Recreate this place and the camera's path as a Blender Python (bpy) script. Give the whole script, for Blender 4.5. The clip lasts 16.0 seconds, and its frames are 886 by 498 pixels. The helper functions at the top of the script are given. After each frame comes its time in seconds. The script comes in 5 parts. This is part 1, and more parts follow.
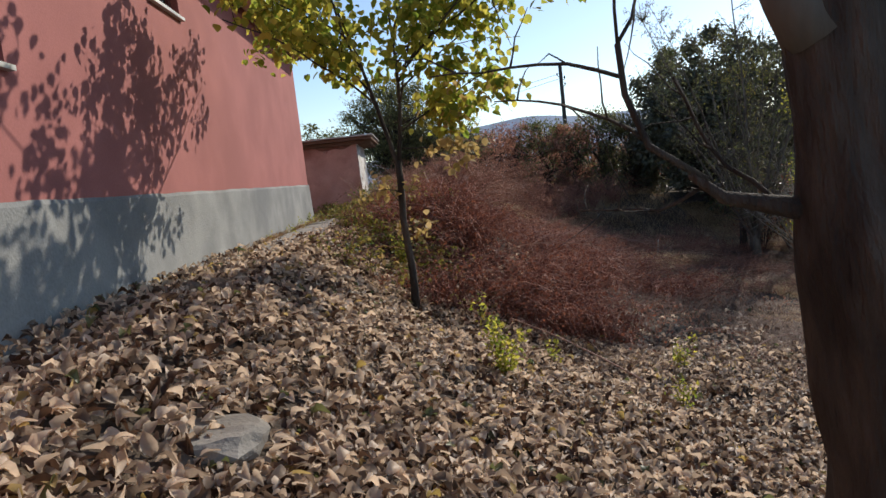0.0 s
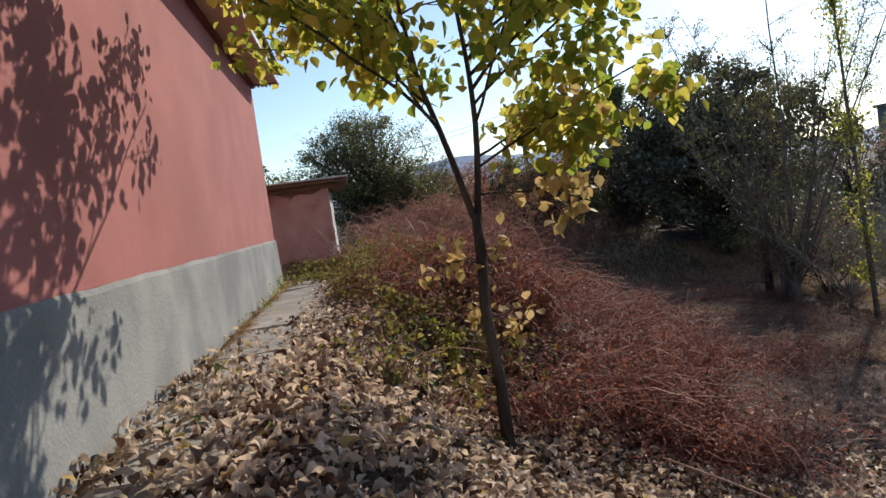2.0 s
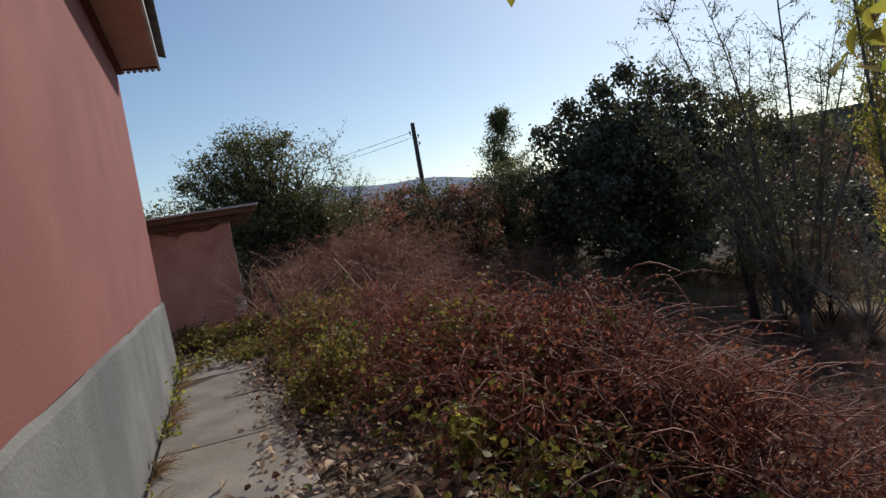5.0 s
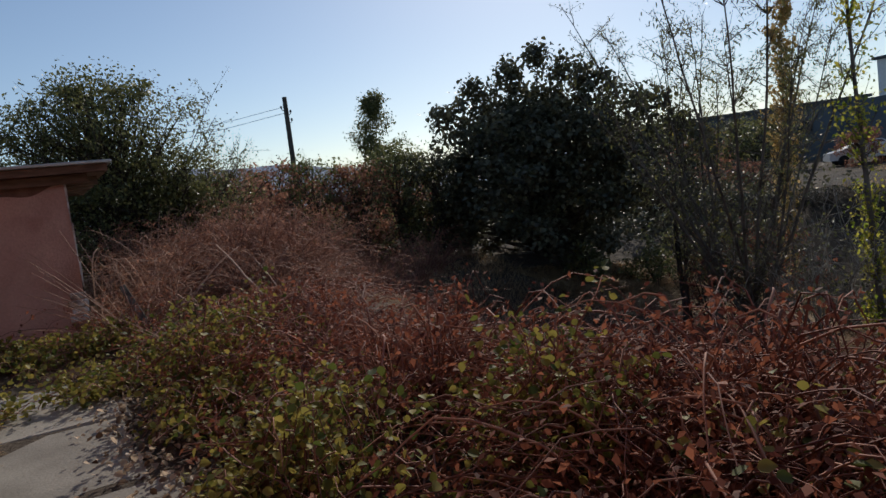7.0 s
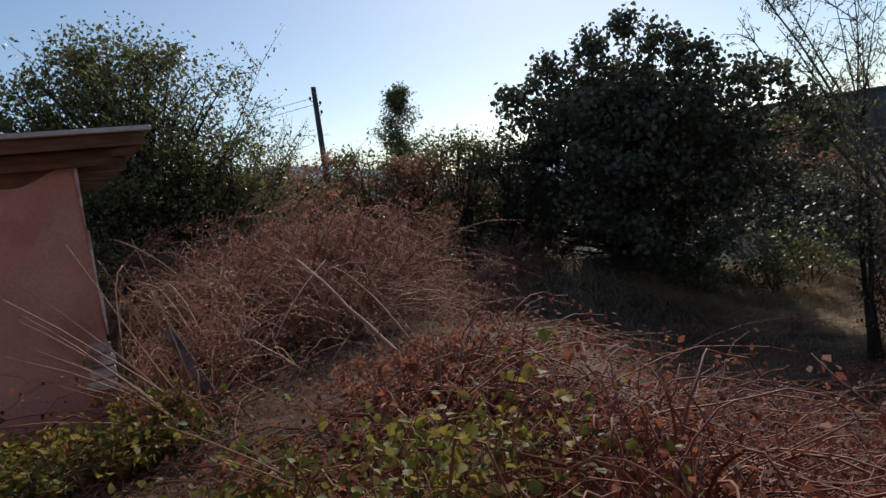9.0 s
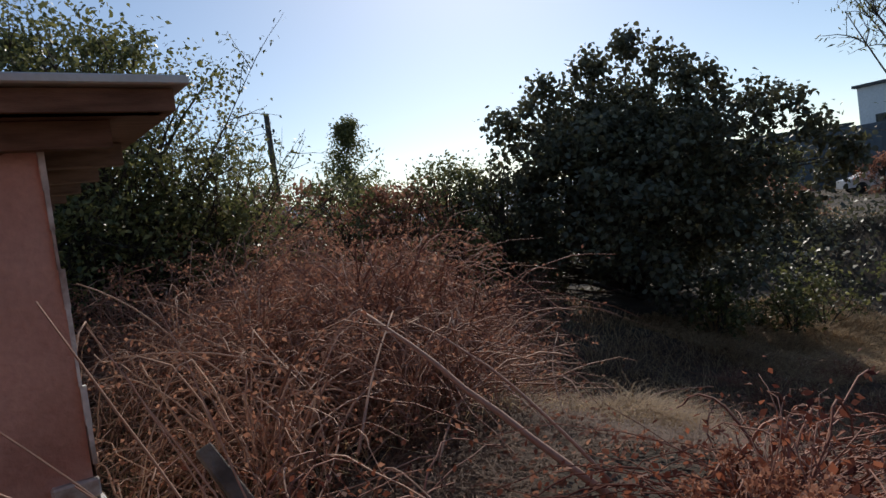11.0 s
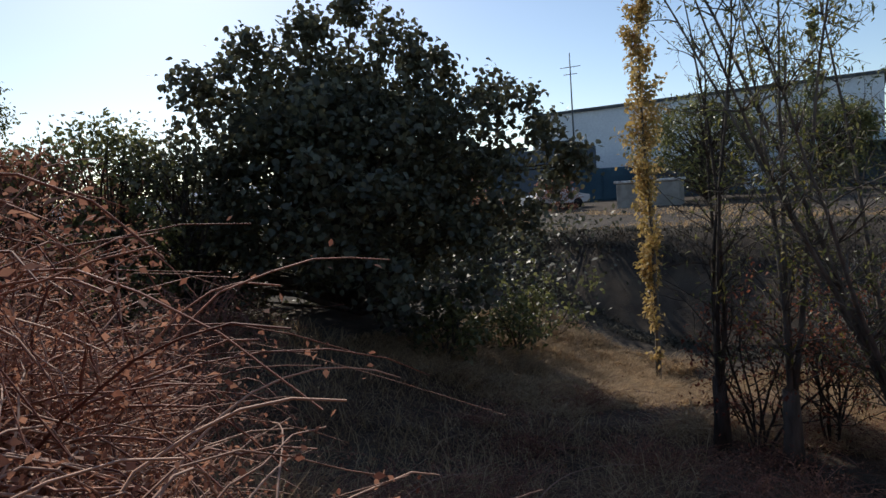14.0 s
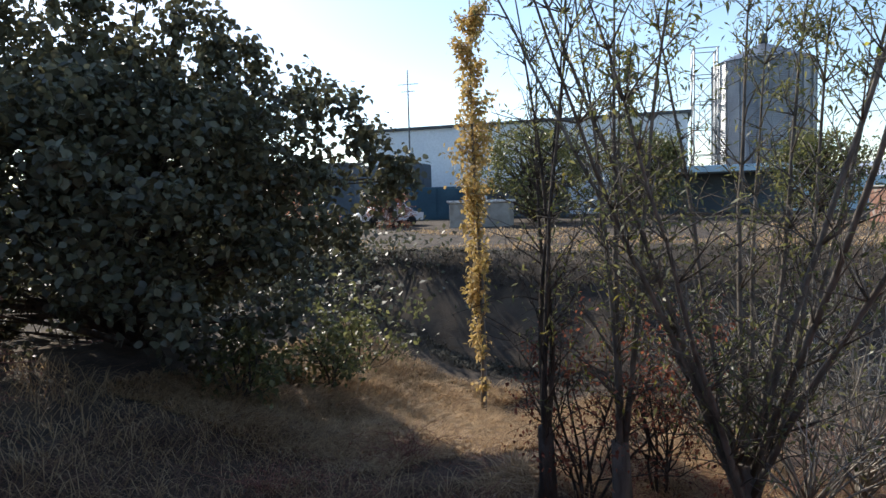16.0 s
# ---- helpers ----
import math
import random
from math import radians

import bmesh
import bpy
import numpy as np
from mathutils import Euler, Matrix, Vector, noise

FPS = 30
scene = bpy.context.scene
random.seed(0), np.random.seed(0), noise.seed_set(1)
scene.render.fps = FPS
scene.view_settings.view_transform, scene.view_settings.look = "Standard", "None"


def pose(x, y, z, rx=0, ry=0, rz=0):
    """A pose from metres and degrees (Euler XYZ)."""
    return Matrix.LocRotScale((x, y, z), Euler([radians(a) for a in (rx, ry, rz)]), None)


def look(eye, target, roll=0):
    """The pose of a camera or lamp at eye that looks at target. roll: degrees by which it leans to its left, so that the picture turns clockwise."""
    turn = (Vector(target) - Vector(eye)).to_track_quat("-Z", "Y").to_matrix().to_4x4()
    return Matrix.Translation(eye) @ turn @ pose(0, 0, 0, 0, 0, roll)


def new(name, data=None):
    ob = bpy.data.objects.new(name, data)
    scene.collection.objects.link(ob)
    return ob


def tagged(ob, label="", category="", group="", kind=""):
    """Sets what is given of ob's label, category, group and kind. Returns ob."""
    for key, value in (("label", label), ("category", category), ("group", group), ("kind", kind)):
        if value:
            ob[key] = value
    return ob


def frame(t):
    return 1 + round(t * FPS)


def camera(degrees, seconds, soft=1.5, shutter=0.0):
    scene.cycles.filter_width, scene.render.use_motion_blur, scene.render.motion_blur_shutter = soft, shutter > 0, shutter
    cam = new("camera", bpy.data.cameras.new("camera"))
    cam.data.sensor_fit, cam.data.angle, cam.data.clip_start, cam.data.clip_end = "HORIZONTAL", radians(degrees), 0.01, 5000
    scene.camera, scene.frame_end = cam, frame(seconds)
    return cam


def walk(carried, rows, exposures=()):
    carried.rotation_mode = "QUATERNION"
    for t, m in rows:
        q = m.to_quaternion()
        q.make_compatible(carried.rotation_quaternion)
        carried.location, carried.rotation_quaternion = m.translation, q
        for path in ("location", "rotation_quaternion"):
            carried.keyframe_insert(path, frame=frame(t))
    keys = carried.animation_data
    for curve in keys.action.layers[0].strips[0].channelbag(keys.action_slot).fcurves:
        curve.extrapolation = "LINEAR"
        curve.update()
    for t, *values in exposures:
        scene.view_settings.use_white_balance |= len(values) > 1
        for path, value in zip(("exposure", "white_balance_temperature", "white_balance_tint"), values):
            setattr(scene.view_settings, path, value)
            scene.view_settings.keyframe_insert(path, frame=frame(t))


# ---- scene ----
cam = camera(66.4, 16.0)
PATH = [
    (0, (2.49, -15.883, 0.722), (2.548, -13.895, 0.507), -6.4),
    (0.5, (2.167, -15.164, 0.708), (2.272, -13.18, 0.477), -3.2),
    (1, (1.865, -14.358, 0.889), (1.848, -12.365, 0.718), -5.1),
    (1.5, (1.596, -13.671, 0.877), (1.584, -11.677, 0.728), -4.7),
    (2, (1.428, -12.82, 1.024), (1.685, -10.84, 0.902), -7.9),
    (2.5, (1.261, -12.248, 1.187), (1.568, -10.273, 1.11), -7.1),
    (3, (1.123, -11.611, 1.251), (1.563, -9.661, 1.193), -8.1),
    (3.5, (1.044, -10.923, 1.253), (1.461, -8.967, 1.235), -8.3),
    (5.8, (0.494, -7.985, 1.302), (1.314, -6.164, 1.187), -7.9),
    (6, (0.484, -7.749, 1.268), (1.352, -5.949, 1.176), -7.0),
    (6.5, (0.563, -6.963, 1.218), (1.605, -5.259, 1.1), -6.7),
    (7, (0.619, -6.122, 1.261), (1.646, -4.415, 1.082), -7.0),
    (7.5, (0.666, -5.279, 1.251), (1.844, -3.673, 1.072), -4.8),
    (8, (0.74, -4.382, 1.279), (1.758, -2.665, 1.161), -8.2),
    (8.5, (0.777, -3.489, 1.306), (1.764, -1.756, 1.147), -8.4),
    (10.8, (0.66, -0.633, 1.391), (1.788, 1.01, 1.219), -4.3),
    (11, (0.697, -0.366, 1.378), (1.881, 1.243, 1.287), -7.6),
    (11.5, (0.788, 0.148, 1.405), (2.087, 1.654, 1.198), -6.8),
    (12, (0.973, 0.631, 1.422), (2.673, 1.65, 1.149), -6.9),
    (12.5, (1.34, 0.996, 1.387), (3.079, 1.945, 1.11), -8.2),
    (13, (1.811, 1.38, 1.261), (3.633, 2.181, 1.064), -2.6),
    (13.5, (2.169, 1.703, 1.229), (3.969, 2.575, 1.18), -4.5),
    (14, (2.886, 1.957, 1.14), (4.642, 2.9, 0.975), -4.0),
    (14.5, (3.252, 2.016, 1.106), (5.064, 2.773, 0.73), -6.8),
    (15, (3.672, 2.257, 1.081), (5.611, 2.599, 0.729), -2.2),
    (15.5, (4.076, 2.306, 1.088), (6.035, 2.481, 0.722), -4.3),
    (16, (4.4, 2.15, 1.13), (6.331, 2.649, 0.987), -1.6),
]
walk(cam, [(t, look(eye, target, roll)) for t, eye, target, roll in PATH],
     exposures=[(0, 0.08), (0.8, 0.2), (2.0, 0.2), (2.6, 0.05), (3.7, -0.12), (5.8, -0.7), (8.0, -0.65), (8.7, -0.5), (11.5, -0.45), (12.5, -0.25), (13.0, 0.05), (13.6, -0.47), (13.9, -0.38), (14.5, 1.0), (14.9, 1.85), (15.6, 1.7), (16, 0.65)])

# ---- light ----
SUN_AZ, SUN_EL = radians(42), radians(31)
world = bpy.data.worlds.new("sky")
scene.world = world
world.use_nodes = True
wn = world.node_tree
sky = wn.nodes.new("ShaderNodeTexSky")
sky.sky_type = "NISHITA"
sky.sun_disc = False
sky.sun_elevation, sky.sun_rotation = SUN_EL, SUN_AZ
sky.altitude, sky.air_density, sky.dust_density, sky.ozone_density = 700, 1.0, 0.6, 2.0
wn.links.new(sky.outputs[0], wn.nodes["Background"].inputs[0])
wn.nodes["Background"].inputs[1].default_value = 0.145
sun = new("sun", bpy.data.lights.new("sun", "SUN"))
sun.data.energy, sun.data.angle, sun.data.color = 4.0, radians(0.53), (1.0, 0.93, 0.82)
SUN_WAY = Vector((math.sin(SUN_AZ) * math.cos(SUN_EL), math.cos(SUN_AZ) * math.cos(SUN_EL), math.sin(SUN_EL)))
sun.matrix_basis = look(SUN_WAY * 60, (0, 0, 0))


# ---- materials ----
def mat(name, c1, c2, scale=6.0, rough=0.8, bump=0.2, fine=40.0, c3=None, metal=0.0, spread=(0.35, 0.65), stretch=(1, 1, 1), island=0.0, through_light=0.0, bump_dist=0.01, wave=None, obj_random=0.0, gloss=0.3):
    """Two scales of noise between c1 and c2, stains of c3, fine relief; island varies piece by piece; through_light makes leaves translucent."""
    m = bpy.data.materials.new(name)
    m.use_nodes = True
    n, l = m.node_tree.nodes, m.node_tree.links
    b = n["Principled BSDF"]
    b.inputs["Roughness"].default_value = rough
    b.inputs["Metallic"].default_value = metal
    b.inputs["Specular IOR Level"].default_value = gloss
    co = n.new("ShaderNodeTexCoord")
    mp = n.new("ShaderNodeMapping")
    mp.inputs["Scale"].default_value = stretch
    geo = n.new("ShaderNodeNewGeometry")
    l.new(geo.outputs["Position"], mp.inputs["Vector"])
    big = n.new("ShaderNodeTexNoise")
    big.inputs["Scale"].default_value, big.inputs["Detail"].default_value = scale, 6
    l.new(mp.outputs[0], big.inputs["Vector"])
    ramp = n.new("ShaderNodeValToRGB")
    ramp.color_ramp.elements[0].position, ramp.color_ramp.elements[1].position = spread
    ramp.color_ramp.elements[0].color, ramp.color_ramp.elements[1].color = (*c1, 1), (*c2, 1)
    fac = big.outputs[0]
    if island:
        mx = n.new("ShaderNodeMix")
        mx.inputs[0].default_value = island
        l.new(fac, mx.inputs[2])
        l.new(geo.outputs["Random Per Island"], mx.inputs[3])
        fac = mx.outputs[0]
    l.new(fac, ramp.inputs[0])
    col = ramp.outputs[0]
    small = n.new("ShaderNodeTexNoise")
    small.inputs["Scale"].default_value, small.inputs["Detail"].default_value = fine, 4
    l.new(mp.outputs[0], small.inputs["Vector"])
    if c3:
        st = n.new("ShaderNodeTexNoise")
        st.inputs["Scale"].default_value, st.inputs["Detail"].default_value = scale * 0.37, 8
        l.new(mp.outputs[0], st.inputs["Vector"])
        r2 = n.new("ShaderNodeMapRange")
        r2.inputs[1].default_value, r2.inputs[2].default_value = 0.52, 0.68
        l.new(st.outputs[0], r2.inputs[0])
        m3 = n.new("ShaderNodeMix")
        m3.data_type = "RGBA"
        l.new(r2.outputs[0], m3.inputs[0])
        l.new(col, m3.inputs[6])
        m3.inputs[7].default_value = (*c3, 1)
        col = m3.outputs[2]
    if obj_random:
        oi = n.new("ShaderNodeObjectInfo")
        mr = n.new("ShaderNodeMapRange")
        mr.inputs[3].default_value, mr.inputs[4].default_value = 1 - obj_random, 1 + obj_random
        l.new(oi.outputs["Random"], mr.inputs[0])
        hv = n.new("ShaderNodeHueSaturation")
        l.new(mr.outputs[0], hv.inputs["Value"])
        l.new(col, hv.inputs["Color"])
        col = hv.outputs[0]
    grain = n.new("ShaderNodeMapRange")
    grain.inputs[3].default_value, grain.inputs[4].default_value = 0.82, 1.18
    l.new(small.outputs[0], grain.inputs[0])
    hs = n.new("ShaderNodeHueSaturation")
    l.new(grain.outputs[0], hs.inputs["Value"])
    l.new(col, hs.inputs["Color"])
    col = hs.outputs[0]
    l.new(col, b.inputs["Base Color"])
    height = small.outputs[0]
    if wave:
        wv = n.new("ShaderNodeTexWave")
        wv.wave_profile = "SIN"
        wv.bands_direction = wave[0]
        wv.inputs["Scale"].default_value = wave[1]
        l.new(geo.outputs["Position"], wv.inputs["Vector"])
        height = wv.outputs[1]
    if bump:
        bp = n.new("ShaderNodeBump")
        bp.inputs["Strength"].default_value, bp.inputs["Distance"].default_value = bump, bump_dist
        l.new(height, bp.inputs["Height"])
        l.new(bp.outputs[0], b.inputs["Normal"])
    if through_light:
        tr = n.new("ShaderNodeBsdfTranslucent")
        l.new(col, tr.inputs["Color"])
        ms = n.new("ShaderNodeMixShader")
        ms.inputs[0].default_value = through_light
        l.new(b.outputs[0], ms.inputs[1])
        l.new(tr.outputs[0], ms.inputs[2])
        l.new(ms.outputs[0], n["Material Output"].inputs[0])
    return m


M_SOIL = mat("soil", (0.042, 0.031, 0.023), (0.095, 0.07, 0.05), 2.2, 0.95, 0.8, 30, c3=(0.12, 0.085, 0.055), bump_dist=0.03)
M_WALL = mat("red_plaster", (0.34, 0.125, 0.11), (0.40, 0.15, 0.132), 1.4, 0.9, 0.35, 55, c3=(0.315, 0.115, 0.10), bump_dist=0.006)
M_PLINTH = mat("grey_cement", (0.21, 0.21, 0.20), (0.30, 0.295, 0.275), 1.8, 0.92, 0.7, 45, c3=(0.18, 0.18, 0.175), bump_dist=0.01)
M_SLAB = mat("concrete", (0.25, 0.225, 0.195), (0.37, 0.335, 0.29), 2.5, 0.93, 0.5, 60, c3=(0.26, 0.23, 0.19), bump_dist=0.01, obj_random=0.12)
M_SHED = mat("pink_plaster", (0.55, 0.315, 0.25), (0.67, 0.41, 0.335), 2.2, 0.93, 0.7, 40, c3=(0.33, 0.15, 0.115), bump_dist=0.012)
M_WHITE = mat("flaking_white_paint", (0.55, 0.52, 0.48), (0.78, 0.75, 0.70), 12, 0.85, 0.5, 60, c3=(0.25, 0.17, 0.13))
M_BEIGE = mat("soffit_paint", (0.52, 0.36, 0.26), (0.60, 0.43, 0.32), 3, 0.8, 0.15, 50)
M_DKRED = mat("dark_red_paint", (0.13, 0.035, 0.03), (0.18, 0.05, 0.04), 4, 0.7, 0.2, 50)
M_SLATE = mat("grey_roof_sheet", (0.14, 0.14, 0.14), (0.26, 0.255, 0.25), 3, 0.9, 0.3, 40, c3=(0.10, 0.095, 0.09))
M_BOARD = mat("brown_board", (0.12, 0.07, 0.045), (0.22, 0.13, 0.085), 5, 0.85, 0.4, 30, stretch=(1, 6, 6))
M_TIN = mat("pale_metal_sheet", (0.42, 0.41, 0.38), (0.60, 0.58, 0.54), 3, 0.45, 0.2, 30, metal=0.5)
M_BARK = mat("dark_bark", (0.045, 0.036, 0.03), (0.12, 0.095, 0.075), 9, 0.95, 1.0, 38, stretch=(1, 1, 0.25), bump_dist=0.04)
M_BARK_PALE = mat("grey_bark", (0.20, 0.18, 0.15), (0.40, 0.36, 0.31), 9, 0.95, 0.7, 40, stretch=(1, 1, 0.3), bump_dist=0.01)
M_BARK_MID = mat("brown_bark", (0.09, 0.075, 0.06), (0.20, 0.17, 0.14), 9, 0.95, 0.8, 40, stretch=(1, 1, 0.3), bump_dist=0.015)
M_BARK_WORN = mat("bare_grey_wood", (0.12, 0.11, 0.095), (0.19, 0.175, 0.15), 3, 0.9, 0.5, 35, stretch=(1, 1, 0.25), bump_dist=0.01)
M_YG = mat("yellow_green_leaf", (0.22, 0.29, 0.04), (0.66, 0.55, 0.10), 2.0, 0.6, 0.0, 30, island=0.75, through_light=0.74, spread=(0.2, 0.85))
M_YELLOW = mat("yellow_leaf", (0.42, 0.30, 0.09), (0.66, 0.46, 0.20), 2.0, 0.6, 0.0, 30, island=0.75, through_light=0.5, spread=(0.2, 0.85))
M_DEAD = mat("fallen_leaf", (0.085, 0.045, 0.028), (0.86, 0.66, 0.48), 2.0, 0.5, 0.0, 60, island=0.85, through_light=0.45, spread=(0.18, 0.82), gloss=0.3)
M_DARKLEAF = mat("dark_green_leaf", (0.068, 0.068, 0.044), (0.155, 0.15, 0.082), 1.2, 0.5, 0.0, 30, island=0.7, through_light=0.3, spread=(0.2, 0.8), gloss=0.5)
M_OLIVE = mat("olive_leaf", (0.085, 0.10, 0.038), (0.25, 0.24, 0.09), 1.2, 0.45, 0.0, 30, island=0.7, through_light=0.5, spread=(0.2, 0.8), gloss=0.6)
M_WEED = mat("weed_leaf", (0.10, 0.13, 0.028), (0.44, 0.35, 0.085), 1.5, 0.6, 0.0, 30, island=0.7, through_light=0.4, spread=(0.2, 0.85))
M_REDLEAF = mat("russet_leaf", (0.11, 0.034, 0.026), (0.44, 0.16, 0.09), 1.0, 0.7, 0.0, 30, island=0.75, through_light=0.42, spread=(0.15, 0.85))
M_CANE = mat("russet_cane", (0.15, 0.055, 0.042), (0.44, 0.22, 0.155), 1.0, 0.75, 0.0, 30, island=0.8, spread=(0.1, 0.9))
M_STRAW = mat("dry_stalk", (0.24, 0.118, 0.082), (0.60, 0.38, 0.275), 1.0, 0.75, 0.0, 30, island=0.8, spread=(0.1, 0.9))
M_GRASS = mat("dry_grass", (0.32, 0.20, 0.10), (0.72, 0.52, 0.30), 1.0, 0.7, 0.0, 30, island=0.8, through_light=0.5, spread=(0.1, 0.9))
M_TANLEAF = mat("tan_dry_leaf", (0.22, 0.088, 0.060), (0.54, 0.28, 0.185), 1.0, 0.75, 0.0, 30, island=0.8, through_light=0.5, spread=(0.1, 0.9))
M_BROWNGRASS = mat("brown_matted_grass", (0.10, 0.055, 0.038), (0.30, 0.18, 0.12), 1.0, 0.75, 0.0, 30, island=0.8, through_light=0.2, spread=(0.1, 0.9))
# darker grass colour that carries the shade of the bank face
M_BANKGRASS = mat("shade_dark_bank_grass", (0.055, 0.048, 0.032), (0.14, 0.115, 0.075), 0.8, 0.85, 0.0, 20, island=0.7, spread=(0.2, 0.85))
M_FARWHITE = mat("white_cladding", (0.78, 0.80, 0.82), (0.86, 0.87, 0.88), 0.3, 0.6, 0.25, 6, wave=("Y", 3.0), bump_dist=0.05)
M_FARGREY = mat("grey_blue_wall", (0.09, 0.105, 0.125), (0.13, 0.15, 0.17), 0.3, 0.8, 0.2, 6)
M_TEAL = mat("blue_container", (0.03, 0.075, 0.11), (0.05, 0.11, 0.15), 0.5, 0.6, 0.3, 6, wave=("Y", 4.0), bump_dist=0.05)
M_PALEBLUE = mat("pale_blue_sheet", (0.50, 0.66, 0.74), (0.60, 0.75, 0.82), 0.5, 0.5, 0.2, 8)
M_GALV = mat("galvanised_steel", (0.22, 0.23, 0.24), (0.34, 0.35, 0.36), 0.4, 0.4, 0.5, 8, metal=0.6, wave=("Z", 1.6), bump_dist=0.06)
M_STEEL = mat("dark_steel", (0.07, 0.075, 0.08), (0.13, 0.135, 0.14), 3, 0.6, 0.1, 20, metal=0.4)
M_POLE = mat("weathered_pole", (0.05, 0.04, 0.035), (0.10, 0.085, 0.07), 5, 0.9, 0.4, 30, stretch=(1, 1, 0.2))
# distance haze is mixed into the ridge's base colour
M_HILL = mat("haze_tinted_hill", (0.42, 0.46, 0.54), (0.50, 0.53, 0.60), 0.004, 1.0, 0.0, 0.05)
M_GLASS_DK = mat("dark_window_glass", (0.03, 0.035, 0.04), (0.05, 0.055, 0.06), 2, 0.08, 0.0, 10)
M_CAR = mat("white_car_paint", (0.72, 0.72, 0.73), (0.78, 0.78, 0.79), 2, 0.25, 0.0, 10)
M_RUBBER = mat("black_rubber", (0.02, 0.02, 0.02), (0.035, 0.035, 0.035), 8, 0.85, 0.1, 40)
M_WIRE = mat("black_cable", (0.03, 0.03, 0.03), (0.05, 0.05, 0.05), 8, 0.7, 0.0, 40)
M_BRICK = mat("old_brick", (0.20, 0.10, 0.07), (0.32, 0.17, 0.12), 6, 0.9, 0.4, 40, c3=(0.35, 0.31, 0.27))

# ---- mesh tools ----
rng = np.random.default_rng(7)


class Build:
    """Collects vertices and faces, and turns them into one mesh."""

    def __init__(self):
        self.v, self.f, self.n = [], {}, 0

    def add(self, verts, faces):
        verts = np.asarray(verts, float).reshape(-1, 3)
        faces = np.asarray(faces, int)
        self.f.setdefault(faces.shape[1], []).append(faces + self.n)
        self.v.append(verts)
        self.n += len(verts)

    def tube(self, pts, radii, sides=5, cap=True):
        pts = np.asarray(pts, float)
        k = len(pts)
        radii = np.broadcast_to(radii, (k,))
        tan = np.gradient(pts, axis=0)
        tan /= np.linalg.norm(tan, axis=1)[:, None] + 1e-9
        ref = np.where(np.abs(tan[:, 2:3]) > 0.9, np.array([[1.0, 0, 0]]), np.array([[0, 0, 1.0]]))
        if np.ptp((np.abs(tan[:, 2]) > 0.9).astype(int)):
            ref = np.tile(np.array([[0.83, 0.55, 0.05]]), (k, 1))
        a = np.cross(tan, ref)
        a /= np.linalg.norm(a, axis=1)[:, None] + 1e-9
        b = np.cross(tan, a)
        ang = np.arange(sides) * 2 * np.pi / sides
        ring = pts[:, None] + radii[:, None, None] * (np.cos(ang)[None, :, None] * a[:, None] + np.sin(ang)[None, :, None] * b[:, None])
        i, j = np.meshgrid(np.arange(k - 1), np.arange(sides), indexing="ij")
        j2 = (j + 1) % sides
        self.add(ring, np.stack([i * sides + j, i * sides + j2, (i + 1) * sides + j2, (i + 1) * sides + j], -1).reshape(-1, 4))
        if cap and sides >= 3:
            e = (k - 1) * sides
            base = self.n - k * sides
            self.f.setdefault(sides, []).append(np.array([[base + e + q for q in range(sides)], [base + q for q in reversed(range(sides))]]))

    def tubes(self, pts, radii, sides=3):
        """Many tubes at once: pts (n, k, 3), radii (n, k)."""
        n, k, _ = pts.shape
        tan = np.gradient(pts, axis=1)
        tan /= np.linalg.norm(tan, axis=2, keepdims=True) + 1e-9
        a = np.cross(tan, np.array([0.31, 0.22, 0.93]))
        a /= np.linalg.norm(a, axis=2, keepdims=True) + 1e-9
        b = np.cross(tan, a)
        ang = np.arange(sides) * 2 * np.pi / sides
        ring = pts[:, :, None] + radii[:, :, None, None] * (np.cos(ang)[:, None] * a[:, :, None] + np.sin(ang)[:, None] * b[:, :, None])
        i, j = np.meshgrid(np.arange(k - 1), np.arange(sides), indexing="ij")
        j2 = (j + 1) % sides
        one = np.stack([i * sides + j, i * sides + j2, (i + 1) * sides + j2, (i + 1) * sides + j], -1).reshape(-1, 4)
        self.add(ring, (one[None] + (np.arange(n) * k * sides)[:, None, None]).reshape(-1, 4))

    def box(self, lo, hi, m=None):
        x0, y0, z0 = lo
        x1, y1, z1 = hi
        v = np.array([(x, y, z) for z in (z0, z1) for x, y in ((x0, y0), (x1, y0), (x1, y1), (x0, y1))])
        if m is not None:
            r = np.array(m)
            v = v @ r[:3, :3].T + r[:3, 3]
        self.add(v, [(3, 2, 1, 0), (4, 5, 6, 7), (0, 1, 5, 4), (1, 2, 6, 5), (2, 3, 7, 6), (3, 0, 4, 7)])

    def leaves(self, at, size, shape, tilt=1.0, hang=0.0):
        """A leaf of the given shape at each place, turned at random; tilt 0 lies flat, hang lets the tip droop."""
        at = np.asarray(at, float)
        k = len(at)
        if not k:
            return
        tv, tf = LEAF[shape]
        size = np.broadcast_to(size, (k,)) * rng.uniform(0.65, 1.25, k)
        yaw, p, r = rng.uniform(0, 2 * np.pi, k), rng.normal(0, 0.6, k) * tilt - hang, rng.normal(0, 0.7, k) * tilt
        cy, sy, cp, sp, cr, sr = np.cos(yaw), np.sin(yaw), np.cos(p), np.sin(p), np.cos(r), np.sin(r)
        fwd = np.stack([cy * cp, sy * cp, sp], -1)
        side0 = np.stack([-sy, cy, 0 * sy], -1)
        up0 = np.cross(fwd, side0)
        side = side0 * cr[:, None] + up0 * sr[:, None]
        up = np.cross(fwd, side)
        bend = rng.uniform(0.4, 1.6, k)[:, None, None]
